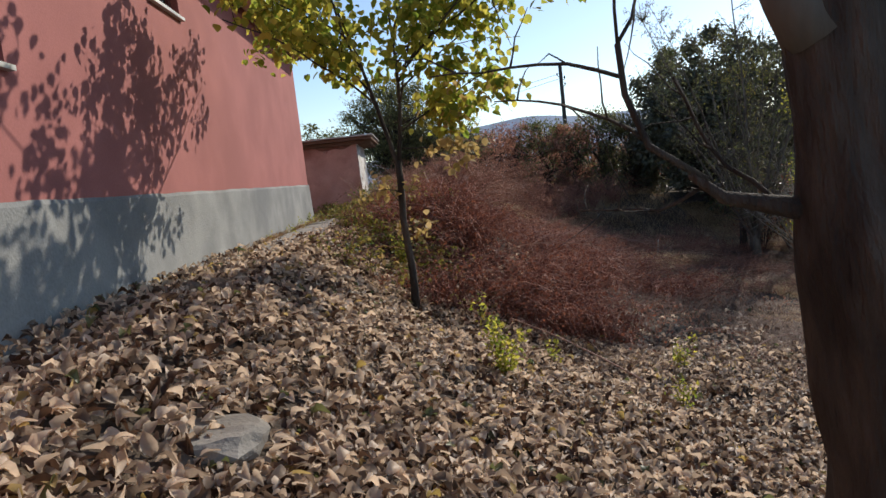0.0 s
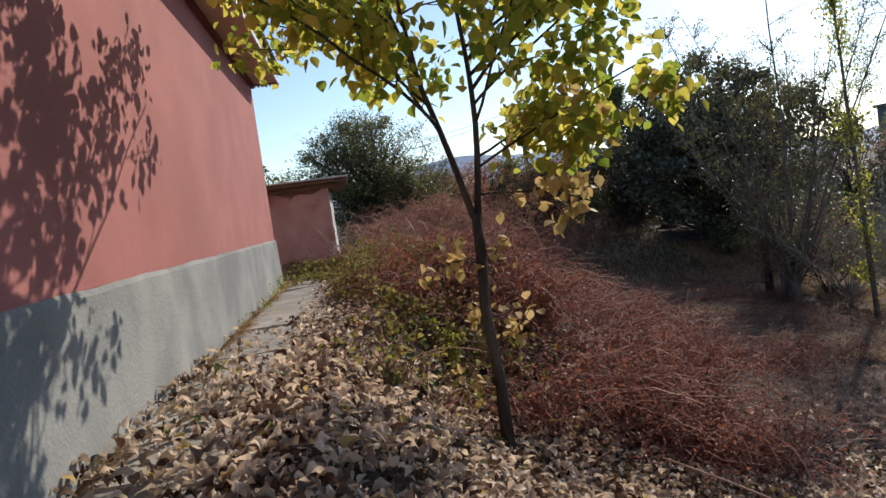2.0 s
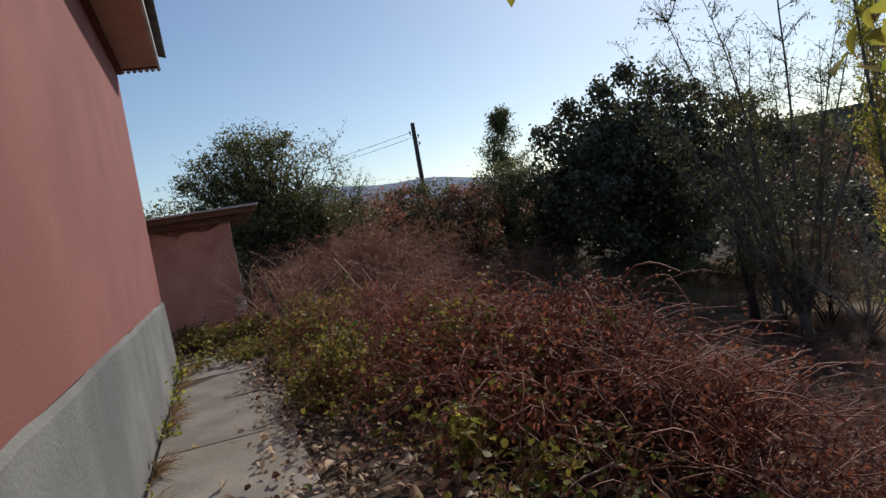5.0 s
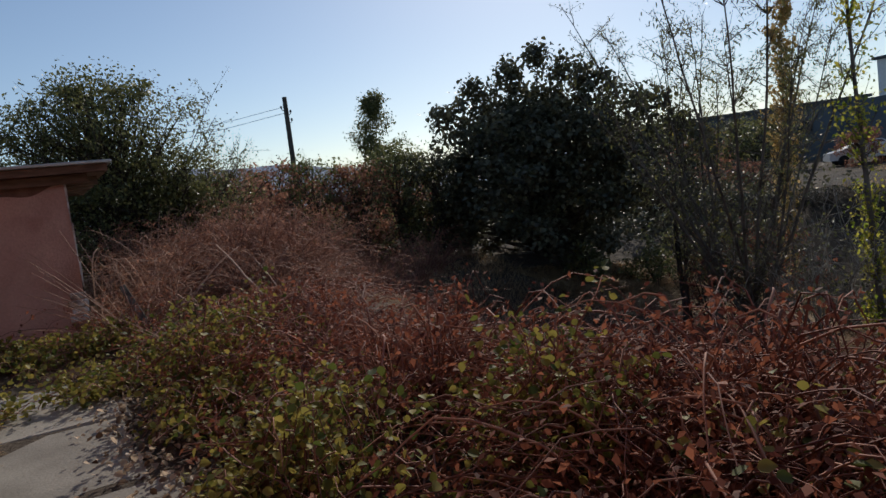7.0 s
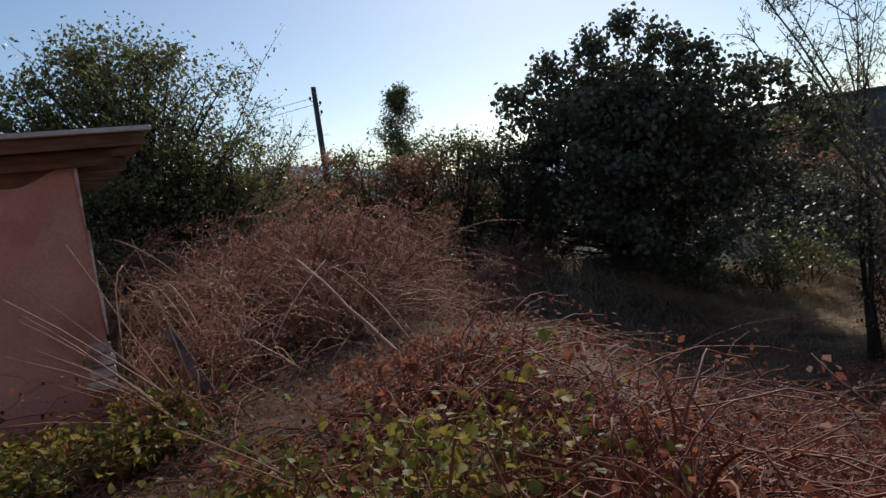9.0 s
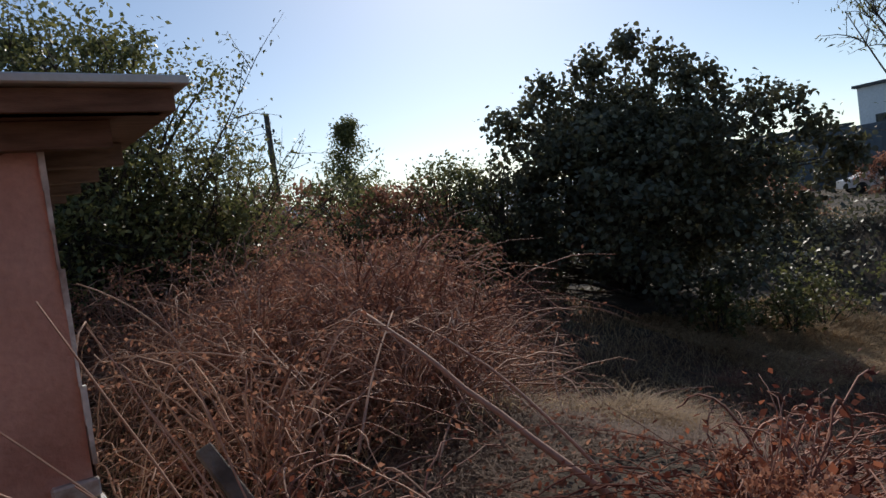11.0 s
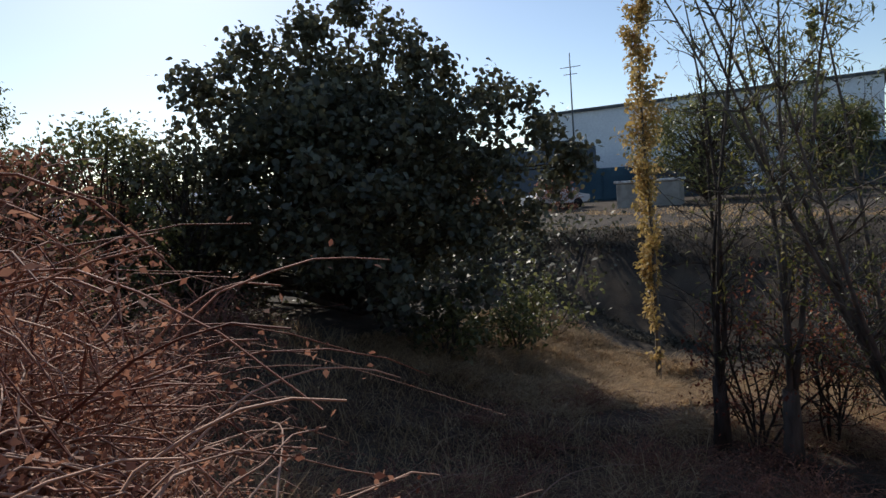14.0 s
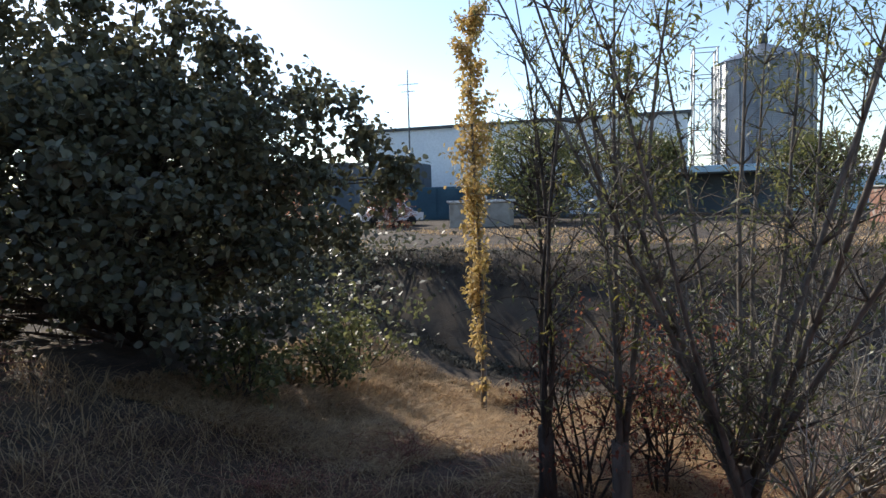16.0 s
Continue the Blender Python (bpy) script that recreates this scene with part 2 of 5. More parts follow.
        v = at[:, None] + size[:, None, None] * (tv[None, :, 0:1] * fwd[:, None] + tv[None, :, 1:2] * side[:, None] + bend * tv[None, :, 2:3] * up[:, None])
        self.add(v, (tf[None] + (np.arange(k) * len(tv))[:, None, None]).reshape(-1, tf.shape[1]))

    def mesh(self, name, smooth=True):
        me = bpy.data.meshes.new(name)
        verts = np.concatenate(self.v) if self.v else np.zeros((0, 3))
        loops, starts, s = [], [], 0
        for size, groups in self.f.items():
            g = np.concatenate(groups)
            loops.append(g.reshape(-1))
            starts.append(s + np.arange(len(g)) * size)
            s += g.size
        loops, starts = np.concatenate(loops), np.concatenate(starts)
        me.vertices.add(len(verts))
        me.vertices.foreach_set("co", verts.reshape(-1))
        me.loops.add(len(loops))
        me.loops.foreach_set("vertex_index", loops.astype(np.int32))
        me.polygons.add(len(starts))
        me.polygons.foreach_set("loop_start", starts.astype(np.int32))
        me.update(calc_edges=True)
        me.validate()
        me.polygons.foreach_set("use_smooth", np.full(len(me.polygons), smooth))
        return me


def curled_leaf():
    """A dry leaf rolled along its midrib, with a bent tip."""
    v = []
    for u, w in ((0, 0.03), (0.2, 0.27), (0.45, 0.35), (0.72, 0.26), (1.02, 0.02)):
        for k in (-1, 0, 1):
            v.append((u, k * w * 0.86, 0.75 * w * k * k + 0.16 * math.sin(u * 4.2) + 0.09 * k * math.sin(u * 5 + 0.6)))
    return np.array(v), np.array([(3 * i + j, 3 * i + j + 1, 3 * i + j + 4, 3 * i + j + 3) for i in range(4) for j in range(2)])


LEAF = {
    "round": (np.array([(0, 0, 0), (0.18, 0.36, 0.10), (0.55, 0.46, 0.14), (0.85, 0.25, 0.06), (1.08, 0, -0.06), (0.85, -0.25, 0.06), (0.55, -0.46, 0.14), (0.18, -0.36, 0.10), (0.5, 0, 0)]),
              np.array([(0, 8, 1), (1, 8, 2), (2, 8, 3), (3, 8, 4), (4, 8, 5), (5, 8, 6), (6, 8, 7), (7, 8, 0)])),
    "curl": (np.array([(0, 0, 0), (0.3, 0.35, 0.26), (0.75, 0.3, 0.30), (1.0, 0, 0.16), (0.75, -0.3, 0.22), (0.3, -0.35, 0.3), (0.5, 0, 0.02)]),
             np.array([(0, 6, 1), (1, 6, 2), (2, 6, 3), (3, 6, 4), (4, 6, 5), (5, 6, 0)])),
    "dead": curled_leaf(),
    "kite": (np.array([(0, 0, 0), (0.45, 0.3, 0.08), (1, 0, -0.05), (0.45, -0.3, 0.08)]), np.array([(0, 1, 2, 3)])),
    "slim": (np.array([(0, 0, 0), (0.4, 0.13, 0.04), (1, 0, -0.1), (0.4, -0.13, 0.04)]), np.array([(0, 1, 2, 3)])),
}


def part(name, build, material, parent=None, label="", smooth=True):
    ob = new(name, build.mesh(name, smooth) if isinstance(build, Build) else build)
    if not ob.data.materials:
        ob.data.materials.append(material)
    if parent:
        ob.parent = parent
    if label:
        tagged(ob, label)
    return ob


def bevelled(lo, hi, w=0.01, m=None):
    """A box with bevelled edges, as a Build."""
    bm = bmesh.new()
    bmesh.ops.create_cube(bm, size=1)
    for v in bm.verts:
        v.co = Vector([(lo[i] + hi[i]) / 2 + v.co[i] * (hi[i] - lo[i]) for i in range(3)])
    bmesh.ops.bevel(bm, geom=bm.edges[:], offset=w, segments=1, affect="EDGES")
    if m is not None:
        bmesh.ops.transform(bm, matrix=m, verts=bm.verts)
    me = bpy.data.meshes.new("piece")
    bm.to_mesh(me)
    bm.free()
    return me


def thing(name, at, label, category, group="", kind=""):
    ob = new(name)
    ob.empty_display_size = 0.2
    ob.matrix_basis = Matrix.Translation(at)
    return tagged(ob, label, category, group, kind)


def smooth01(a):
    a = np.clip(a, 0, 1)
    return a * a * (3 - 2 * a)


# ---- the ground ----
def lump(x, y, s, seed=0.0):
    return (np.sin(x * s + 1.3 * seed + 1.7 * np.sin(y * s * 0.7 + seed)) + np.sin(y * s * 1.13 + 2.1 * seed + 1.4 * np.sin(x * s * 0.8 - seed))) * 0.5


def zg(x, y):
    """Height of the ground: a terrace by the house, a hollow beside it and a bank beyond."""
    x, y = np.asarray(x, float), np.asarray(y, float)
    edge = 1.15 + 1.4 * smooth01((y + 7.5) / 4.0) + 1.15 * smooth01((y + 1.0) / 3.0)
    d = np.maximum(x - edge, 0)
    fall = -2.4 * (1 - np.exp(-(d / 3.2) ** 1.2)) - 1.3 * smooth01((x - 12) / 8)
    keep = 1 - 0.60 * smooth01((y - 4) / 7.5)
    z = fall * keep
    # growth piled over the slope: brambles beside the path, dry vines beyond the shed
    z = z + 0.38 * smooth01((x - 1.9) / 1.3) * smooth01((5.0 + 0.8 * np.maximum(y + 4, 0) - x) / 1.3) * smooth01((y + 7.7) / 1.6) * smooth01((-2.4 - y) / 2.2) * smooth01((7.5 - x) / 2)
    z = z + 0.18 * smooth01((y - 0.4 * x - 2.1) / 1.2) * smooth01((x - 1.4) / 0.8) * smooth01((5.0 + 0.35 * np.maximum(y - 3.2, 0) - x) / 1.2) * smooth01((9.5 - y) / 3)
    z = z - 0.28 * np.exp(-((x - 2.5) / 0.8) ** 2 - ((y + 8.4) / 1.1) ** 2)
    z = z + 0.34 * np.exp(-((x - 4.95) / 0.6) ** 2 - ((y - 3.0) / 0.5) ** 2)
    crest = 26.0 - 0.05 * y
    up = smooth01((x - crest + 2.6) / 2.7)
    z = z * (1 - up) + up * (-0.6 + 0.25 * smooth01((x - crest) / 25))
    z = z - 0.02 * np.maximum(-y - 13, 0)
    rough = np.clip(d / 1.5, 0, 1)
    near = np.exp(-(np.hypot(x, y) / 60) ** 2)
    return z + near * (0.05 * rough * lump(x, y, 2.1, 1) + 0.03 * rough * lump(x, y, 5.3, 2) + 0.10 * np.clip(d / 6, 0, 1) * lump(x, y, 0.8, 3) + 0.012 * lump(x, y, 3.1, 5)) - 0.02


def ground_sheet():
    def axis(a, b, step, far):
        mid = np.arange(a, b, step)
        out = [b]
        s = step
        while out[-1] < far:
            s *= 1.28
            out.append(out[-1] + s)
        low = [a]
        s = step
        while low[-1] > -far:
            s *= 1.28
            low.append(low[-1] - s)
        return np.array(sorted(set(low[1:])) + list(mid) + out)
    xs, ys = axis(-1.0, 16, 0.14, 2500), axis(-17, 14, 0.14, 2500)
    gx, gy = np.meshgrid(xs, ys, indexing="ij")
    b = Build()
    i, j = np.meshgrid(np.arange(len(xs) - 1), np.arange(len(ys) - 1), indexing="ij")
    w = len(ys)
    b.add(np.stack([gx, gy, zg(gx, gy)], -1), np.stack([i * w + j, (i + 1) * w + j, (i + 1) * w + j + 1, i * w + j + 1], -1).reshape(-1, 4))
    tagged(part("ground", b, M_SOIL), "brown earth and leaf mould sloping into a hollow", "ground", kind="structure")


ground_sheet()


# ---- house ----
def wall_with_holes(x0, x1, y0, y1, z0, z1, holes):
    """A wall along y, of thickness x0 to x1, with openings (ya, yb, za, zb) through it."""
    b = Build()
    ys = sorted({y0, y1, *[h[0] for h in holes], *[h[1] for h in holes]})
    for a, c in zip(ys, ys[1:]):
        spans, z = [], z0
        for h in sorted((h for h in holes if h[0] <= a and h[1] >= c), key=lambda h: h[2]):
            spans.append((z, h[2]))
            z = h[3]
        spans.append((z, z1))
        for p, q in spans:
            if q > p:
                b.box((x0, a, p), (x1, c, q))
    return b


WALL_TOP, PLINTH, YS = 3.73, 0.85, -24.0
HOLES = [(-13.0, -11.4, 1.72, 3.1), (-8.62, -7.7, 2.86, 3.3), (-18.2, -16.6, 1.72, 3.1)]
wall_e = part("wall_east", wall_with_holes(-0.4, 0.0, YS, 0.0, PLINTH, WALL_TOP, HOLES), M_WALL, smooth=False)
tagged(wall_e, "terracotta red rendered house wall above a grey plinth", "wall", kind="structure")
bn = Build()
bn.box((-9.0, -0.4, PLINTH), (-0.4, 0.0, WALL_TOP))
tagged(part("wall_north", bn, M_WALL, smooth=False), "terracotta red rendered end wall of the house", "wall", kind="structure")
bs = Build()
bs.box((-9.0, YS, PLINTH), (-0.4, YS + 0.4, WALL_TOP))
bs.box((-9.4, YS, -1.2), (-9.0, 0.0, WALL_TOP))
tagged(part("wall_south", bs, M_WALL, smooth=False), "terracotta red rendered back walls of the house", "wall", kind="structure")


def plinth_mesh():
    """Cement plinth, slightly proud of the wall, with an uneven top lip."""
    b = Build()
    ys = np.linspace(YS, 0.03, 160)
    prof = [(0.055, -1.2), (0.045, 0.1), (0.03, 0.45), (0.022, PLINTH - 0.03), (0.004, PLINTH + 0.004)]
    v = [(x + 0.006 * math.sin(y * 2.3 + z * 3) + 0.004 * math.sin(y * 7.1), y, z + (0.003 * math.sin(y * 3.7) + 0.003 * math.sin(y * 9.3) if z > 0.7 else 0)) for y in ys for x, z in prof]
    k = len(prof)
    i, j = np.meshgrid(np.arange(len(ys) - 1), np.arange(k - 1), indexing="ij")
    b.add(v, np.stack([i * k + j, (i + 1) * k + j, (i + 1) * k + j + 1, i * k + j + 1], -1).reshape(-1, 4))
    b.box((-9.03, -0.35, -1.2), (0.02, 0.034, PLINTH - 0.006))
    return b


tagged(part("wall_plinth", plinth_mesh(), M_PLINTH, smooth=False), "rough grey cement plinth along the house", "plinth", kind="structure")


def window(name, ya, yb, za, zb):
    w = thing(name, (-0.12, (ya + yb) / 2, za), "brown timber window set into the red wall", "window", kind="structure")
    o = Matrix.Translation((0.12, -(ya + yb) / 2, -za))
    f = Build()
    t = 0.07
    f.box((-0.16, ya, za), (-0.08, ya + t, zb), o)
    f.box((-0.16, yb - t, za), (-0.08, yb, zb), o)
    f.box((-0.16, ya + t, za), (-0.08, yb - t, za + t), o)
    f.box((-0.16, ya + t, zb - t), (-0.08, yb - t, zb), o)
    f.box((-0.15, (ya + yb) / 2 - 0.025, za + t), (-0.09, (ya + yb) / 2 + 0.025, zb - t), o)
    part("window_frame", f, M_DKRED, w, smooth=False)
    for a, c in ((ya + t, (ya + yb) / 2 - 0.025), ((ya + yb) / 2 + 0.025, yb - t)):
        g = Build()
        g.box((-0.125, a, za + t), (-0.119, c, zb - t), o)
        part("pane", g, M_GLASS_DK, w, smooth=False)
    s = Build()
    s.box((-0.08, ya - 0.03, za - 0.04), (0.05, yb + 0.03, za - 0.004), o)
    part("window_sill", s, M_TIN, w, "grey sheet-metal sill", smooth=False)


for k, h in enumerate(HOLES):
    window(f"window_{k + 1}", *h)
inside = Build()
inside.box((-8.95, YS + 0.45, -0.1), (-0.45, -0.45, 0.0))
tagged(part("floor", inside, M_BOARD, smooth=False), "dim boarded floor inside the house", "floor", kind="structure")


def house_roof():
    roof = thing("roof", (0, 0, WALL_TOP), "low corrugated grey sheet roof with boxed beige eaves", "roof", kind="structure")
    o = Matrix.Translation((0, 0, -WALL_TOP))
    b = Build()
    b.box((-9.6, YS - 0.5, WALL_TOP + 0.004), (0.46, 0.12, WALL_TOP + 0.03), o)
    part("soffit", b, M_BEIGE, roof, "flat beige painted soffit boards", smooth=False)
    b = Build()
    b.box((0.002, YS - 0.4, WALL_TOP - 0.09), (0.05, 0.03, WALL_TOP), o)
    part("trim_board", b, M_DKRED, roof, "dark red strip where wall meets soffit", smooth=False)
    b = Build()
    b.box((0.462, YS - 0.5, WALL_TOP - 0.02), (0.49, 0.12, WALL_TOP + 0.15), o)
    part("fascia", b, M_TIN, roof, "pale fascia board", smooth=False)
    b = Build()
    b.box((-9.6, 0.122, WALL_TOP - 0.02), (0.49, 0.145, WALL_TOP + 0.12), o)
    part("fascia", b, M_BOARD, roof, smooth=False)
    # scalloped trim below the end fascia
    b = Build()
    for k in range(40):
        x = 0.47 - k * 0.07
        a = np.linspace(0, np.pi, 7)
        ring = np.stack([x + 0.03 * np.cos(a), np.full(7, 0.148), WALL_TOP - 0.02 - 0.035 * np.sin(a)], -1)
        back = ring + np.array([0, 0.004, 0])
        v = np.concatenate([ring, back]) - np.array([0, 0, WALL_TOP])
        b.add(v, [tuple(range(7)), tuple(range(13, 6, -1))])
    part("scalloped_trim", b, M_TIN, roof, "row of pale scallops", smooth=False)
    # corrugated sheets, rising to the ridge
    nw = 7
    for k in range(22):
        ya = YS - 0.55 + k * 1.13
        yy = np.linspace(ya, ya + 1.15, nw * 8 + 1)
        lift = 0.025 * np.sin(np.arange(nw * 8 + 1) / 8 * 2 * np.pi) + 0.004 * (k % 2)
        b = Build()
        rows = [(0.58, 0.17), (-2.0, 0.92), (-4.6, 1.66), (-4.6, 1.65), (-2.0, 0.91), (0.58, 0.158)]
        v = [(x, y, z + h) for x, z in rows for y, h in zip(yy, lift)]
        w = len(yy)
        i, j = np.meshgrid(np.arange(5), np.arange(w - 1), indexing="ij")
        b.add(v, np.stack([i * w + j, i * w + j + 1, (i + 1) * w + j + 1, (i + 1) * w + j], -1).reshape(-1, 4))
        b.add([v[q] for q in range(w)] + [v[5 * w + q] for q in range(w)], [(q, w + q, w + q + 1, q + 1) for q in range(w - 1)])
        part("roof_sheet", b, M_SLATE, roof)
    b = Build()
    b.add([(-4.6, YS - 0.5, 1.64), (-4.6, 0.12, 1.64), (-9.7, 0.12, 0.16), (-9.7, YS - 0.5, 0.16)], [(0, 1, 2, 3)])
    b.add([(0.5, 0.121, 0.03), (-4.6, 0.121, 1.62), (-9.6, 0.121, 0.03)], [(0, 1, 2)])
    part("far_slope", b, M_SLATE, roof, smooth=False)


house_roof()


# ---- shed ----
def shed():
    s = thing("shed", (0, 2.45, 0), "small pink plastered shed with a flat sheet roof", "shed")
    o = Matrix.Translation((0, -2.45, 0))
    x0, x1, y0, y1 = -2.6, 1.04, 2.45, 5.4

    def panel(u0, u1, axis, c, n=24, m=26):
        b = Build()
        us, zs = np.linspace(u0, u1, n), np.linspace(-0.6, 1.92 if axis == "x" else 1.80, m)
        g = [(u, c, z) if axis == "y" else (c, u, z) for u in us for z in zs]
        v = []
        for x, y, z in g:
            if axis == "y" and z > 1.79:
                z -= 0.05 + 0.05 * math.sin(x * 4.1) + 0.03 * math.sin(x * 11.3)
            e = 0.012 * math.sin(x * 5 + z * 4 + y * 3) + 0.007 * math.sin(x * 13 - z * 11 + y * 9)
            v.append((x + (0 if axis == "y" else e - 0.02 * (z - 1)), y - 2.45 + (e if axis == "y" else 0), z))
        i, j = np.meshgrid(np.arange(n - 1), np.arange(m - 1), indexing="ij")
        b.add(v, np.stack([i * m + j, (i + 1) * m + j, (i + 1) * m + j + 1, i * m + j + 1], -1).reshape(-1, 4))
        return b
    part("front_wall", panel(x0, x1, "y", y0, 64), M_SHED, s, "peeling pink plaster")
    part("side_wall", panel(y0, y1, "x", x1), M_WHITE, s, "flaking whitewashed plaster")
    b = Build()
    b.box((x0, y0 + 0.02, -0.6), (x0 + 0.2, y1, 1.9), o)
    b.box((x0, y1 - 0.2, -0.6), (x1 - 0.03, y1, 1.9), o)
    part("back_wall", b, M_SHED, s, smooth=False)
    b = Build()
    b.box((x0 + 0.2, y0 + 0.035, -0.6), (x1 - 0.06, y0 + 0.2, 1.89), o)
    part("brick_core", b, M_BRICK, s, "bare dark brickwork behind the plaster", smooth=False)
    # crumbling edge: bare bricks and loose paint at the corner
    for k in range(7):
        z = 0.02 + k * 0.085
        me = bevelled((x1 - 0.14 - 0.03 * (k % 2), y0 - 0.022 - 0.01 * (k % 3), z), (x1 + 0.018 + 0.008 * (k % 3), y0 + 0.1, z + 0.07), 0.008, o)
        part("brick", me, M_BRICK if k < 3 else M_WHITE, s, smooth=False)
    for k in range(9):
        b = Build()
        z = 0.65 + k * 0.145
        b.box((x1 - 0.004, y0 - 0.02, z), (x1 + 0.012 + 0.006 * math.sin(k * 2.1), y0 + 0.01, z + 0.147), o @ pose(-0.02 * (z - 1), 0, 0))
        part("corner_strip", b, M_WHITE, s, "flaking white corner strip", smooth=False)
    me = bevelled((x0 - 0.2, y0 - 0.3, 1.985), (x1 + 0.47, y1 + 0.3, 2.02), 0.006, o @ pose(0, 0, 0))
    part("roof_sheet", me, M_TIN, s, "pale weathered metal roof sheet", smooth=False)
    for k, (za, zb, oy) in enumerate(((1.90, 1.982, 0.22), (1.80, 1.897, 0.10))):
        b = Build()
        b.box((x0 - 0.15, y0 - oy, za), (x1 + 0.38 - 0.16 * k, y0 - oy + 0.06, zb), o)
        part("eave_board", b, M_BOARD, s, "dark brown timber eave board", smooth=False)
    for k in range(1, 6):
        b = Build()
        y = y0 - 0.16 + k * 0.58
        b.box((x1 - 0.3, y, 1.80), (x1 + 0.36, y + 0.07, 1.897), o)
        part("rafter", b, M_BOARD, s, smooth=False)
    b = Build()
    b.box((x0 - 0.15, y0 - 0.25, 1.90), (x1 + 0.42, y1 + 0.25, 1.98), o)
    part("roof_deck", b, M_BOARD, s, "sagging brown roof boards", smooth=False)


shed()


# ---- generic plants ----
def curve(p0, way, length, n, droop=0.0, wander=0.15):
    """A wandering line from p0."""
    pts, d = [np.array(p0, float)], np.array(way, float)
    d /= np.linalg.norm(d)
    st = length / n
    for _ in range(n):
        d = d + rng.normal(0, wander, 3) + np.array([0, 0, -droop])
        d /= np.linalg.norm(d)
        pts.append(pts[-1] + d * st)
    return np.array(pts)


def grow(b, p0, way, length, radius, depth, tips, kids=4, spread=0.7, droop=0.0, sides=6, shrink=0.62, rise=0.0, first=0.35, wob=1.0):
    n = max(4, int(5 + depth * 2))
    pts = curve(p0, way, length, n, droop, wob * (0.10 + 0.05 * (3 - min(depth, 3))))
    b.tube(pts, np.linspace(radius, radius * (0.45 if depth else 0.25), n + 1), max(3, sides))
    if depth == 0:
        tips.append(pts)
        return
    if depth == 1:
        tips.append(pts[n // 2:])
    for k in range(kids):
        t = first + (1 - first) * (k + rng.uniform(0.2, 0.9)) / kids
        i = min(int(t * n), n - 1)
        base = pts[i] + (pts[i + 1] - pts[i]) * (t * n - i)
        d = pts[i + 1] - pts[i]
        d /= np.linalg.norm(d)
        side = rng.normal(0, 1, 3)
        side -= d * side.dot(d)
        side /= np.linalg.norm(side)
        w = d * (1 - spread * 0.55) + side * spread + np.array([0, 0, rise])
        r = radius * (1 - 0.55 * t)
        grow(b, base, w, length * shrink * rng.uniform(0.75, 1.2) * (1.15 - 0.4 * t), r * 0.6, depth - 1, tips, max(2, kids - 1) if depth > 2 else kids, spread, droop, sides - 1, shrink, rise, 0.25, wob)


def on_tips(tips, count, jitter=0.05, bias=0.3):
    out = []
    lens = np.array([len(t) for t in tips])
    pick = rng.integers(0, len(tips), count)
    for q in pick:
        t = tips[q]
        a = rng.uniform(bias, 1) * (len(t) - 1.001)
        i = int(a)
        out.append(t[i] + (t[i + 1] - t[i]) * (a - i))
    return np.array(out) + rng.normal(0, jitter, (count, 3))


def tree(name, at, label, bark, leafmat, trunk_len, radius, depth, kids, spread, leaves, size, shape, lean=(0, 0, 1), group="", rise=0.1, shrink=0.62, stems=1, droop=0.0, first=0.35, jitter=0.06, hang=0.4, fat=1.0, keep=None, sides=8, extra=None):
    at = np.array([at[0], at[1], zg(at[0], at[1]) - 0.05])
    t = thing(name, at, label, "tree" if "shrub" not in name and "bush" not in name else "shrub", group)
    b, tips = Build(), []
    for s in range(stems):
        w = np.array(lean, float)
        off = np.zeros(3)
        if stems > 1:
            a = s * 2 * np.pi / stems + rng.uniform(-0.4, 0.4)
            w = w + fat * np.array([math.cos(a), math.sin(a), 0]) * rng.uniform(0.5, 1.1)
            off = 0.06 * np.array([math.cos(a), math.sin(a), 0])
        grow(b, off, w, trunk_len * rng.uniform(0.85, 1.15) if stems > 1 else trunk_len, radius * (0.8 if stems > 1 else 1), depth, tips, kids, spread, droop, sides, shrink, rise, first)
    part("trunk", b, bark, t)
    if leaves:
        c = Build()
        p = on_tips(tips, leaves, jitter)
        if keep is not None:
            p = p[keep(p + at)]
        c.leaves(p, size, shape, 1.0, hang)
        part("crown", c, leafmat, t)
    return t, tips, at


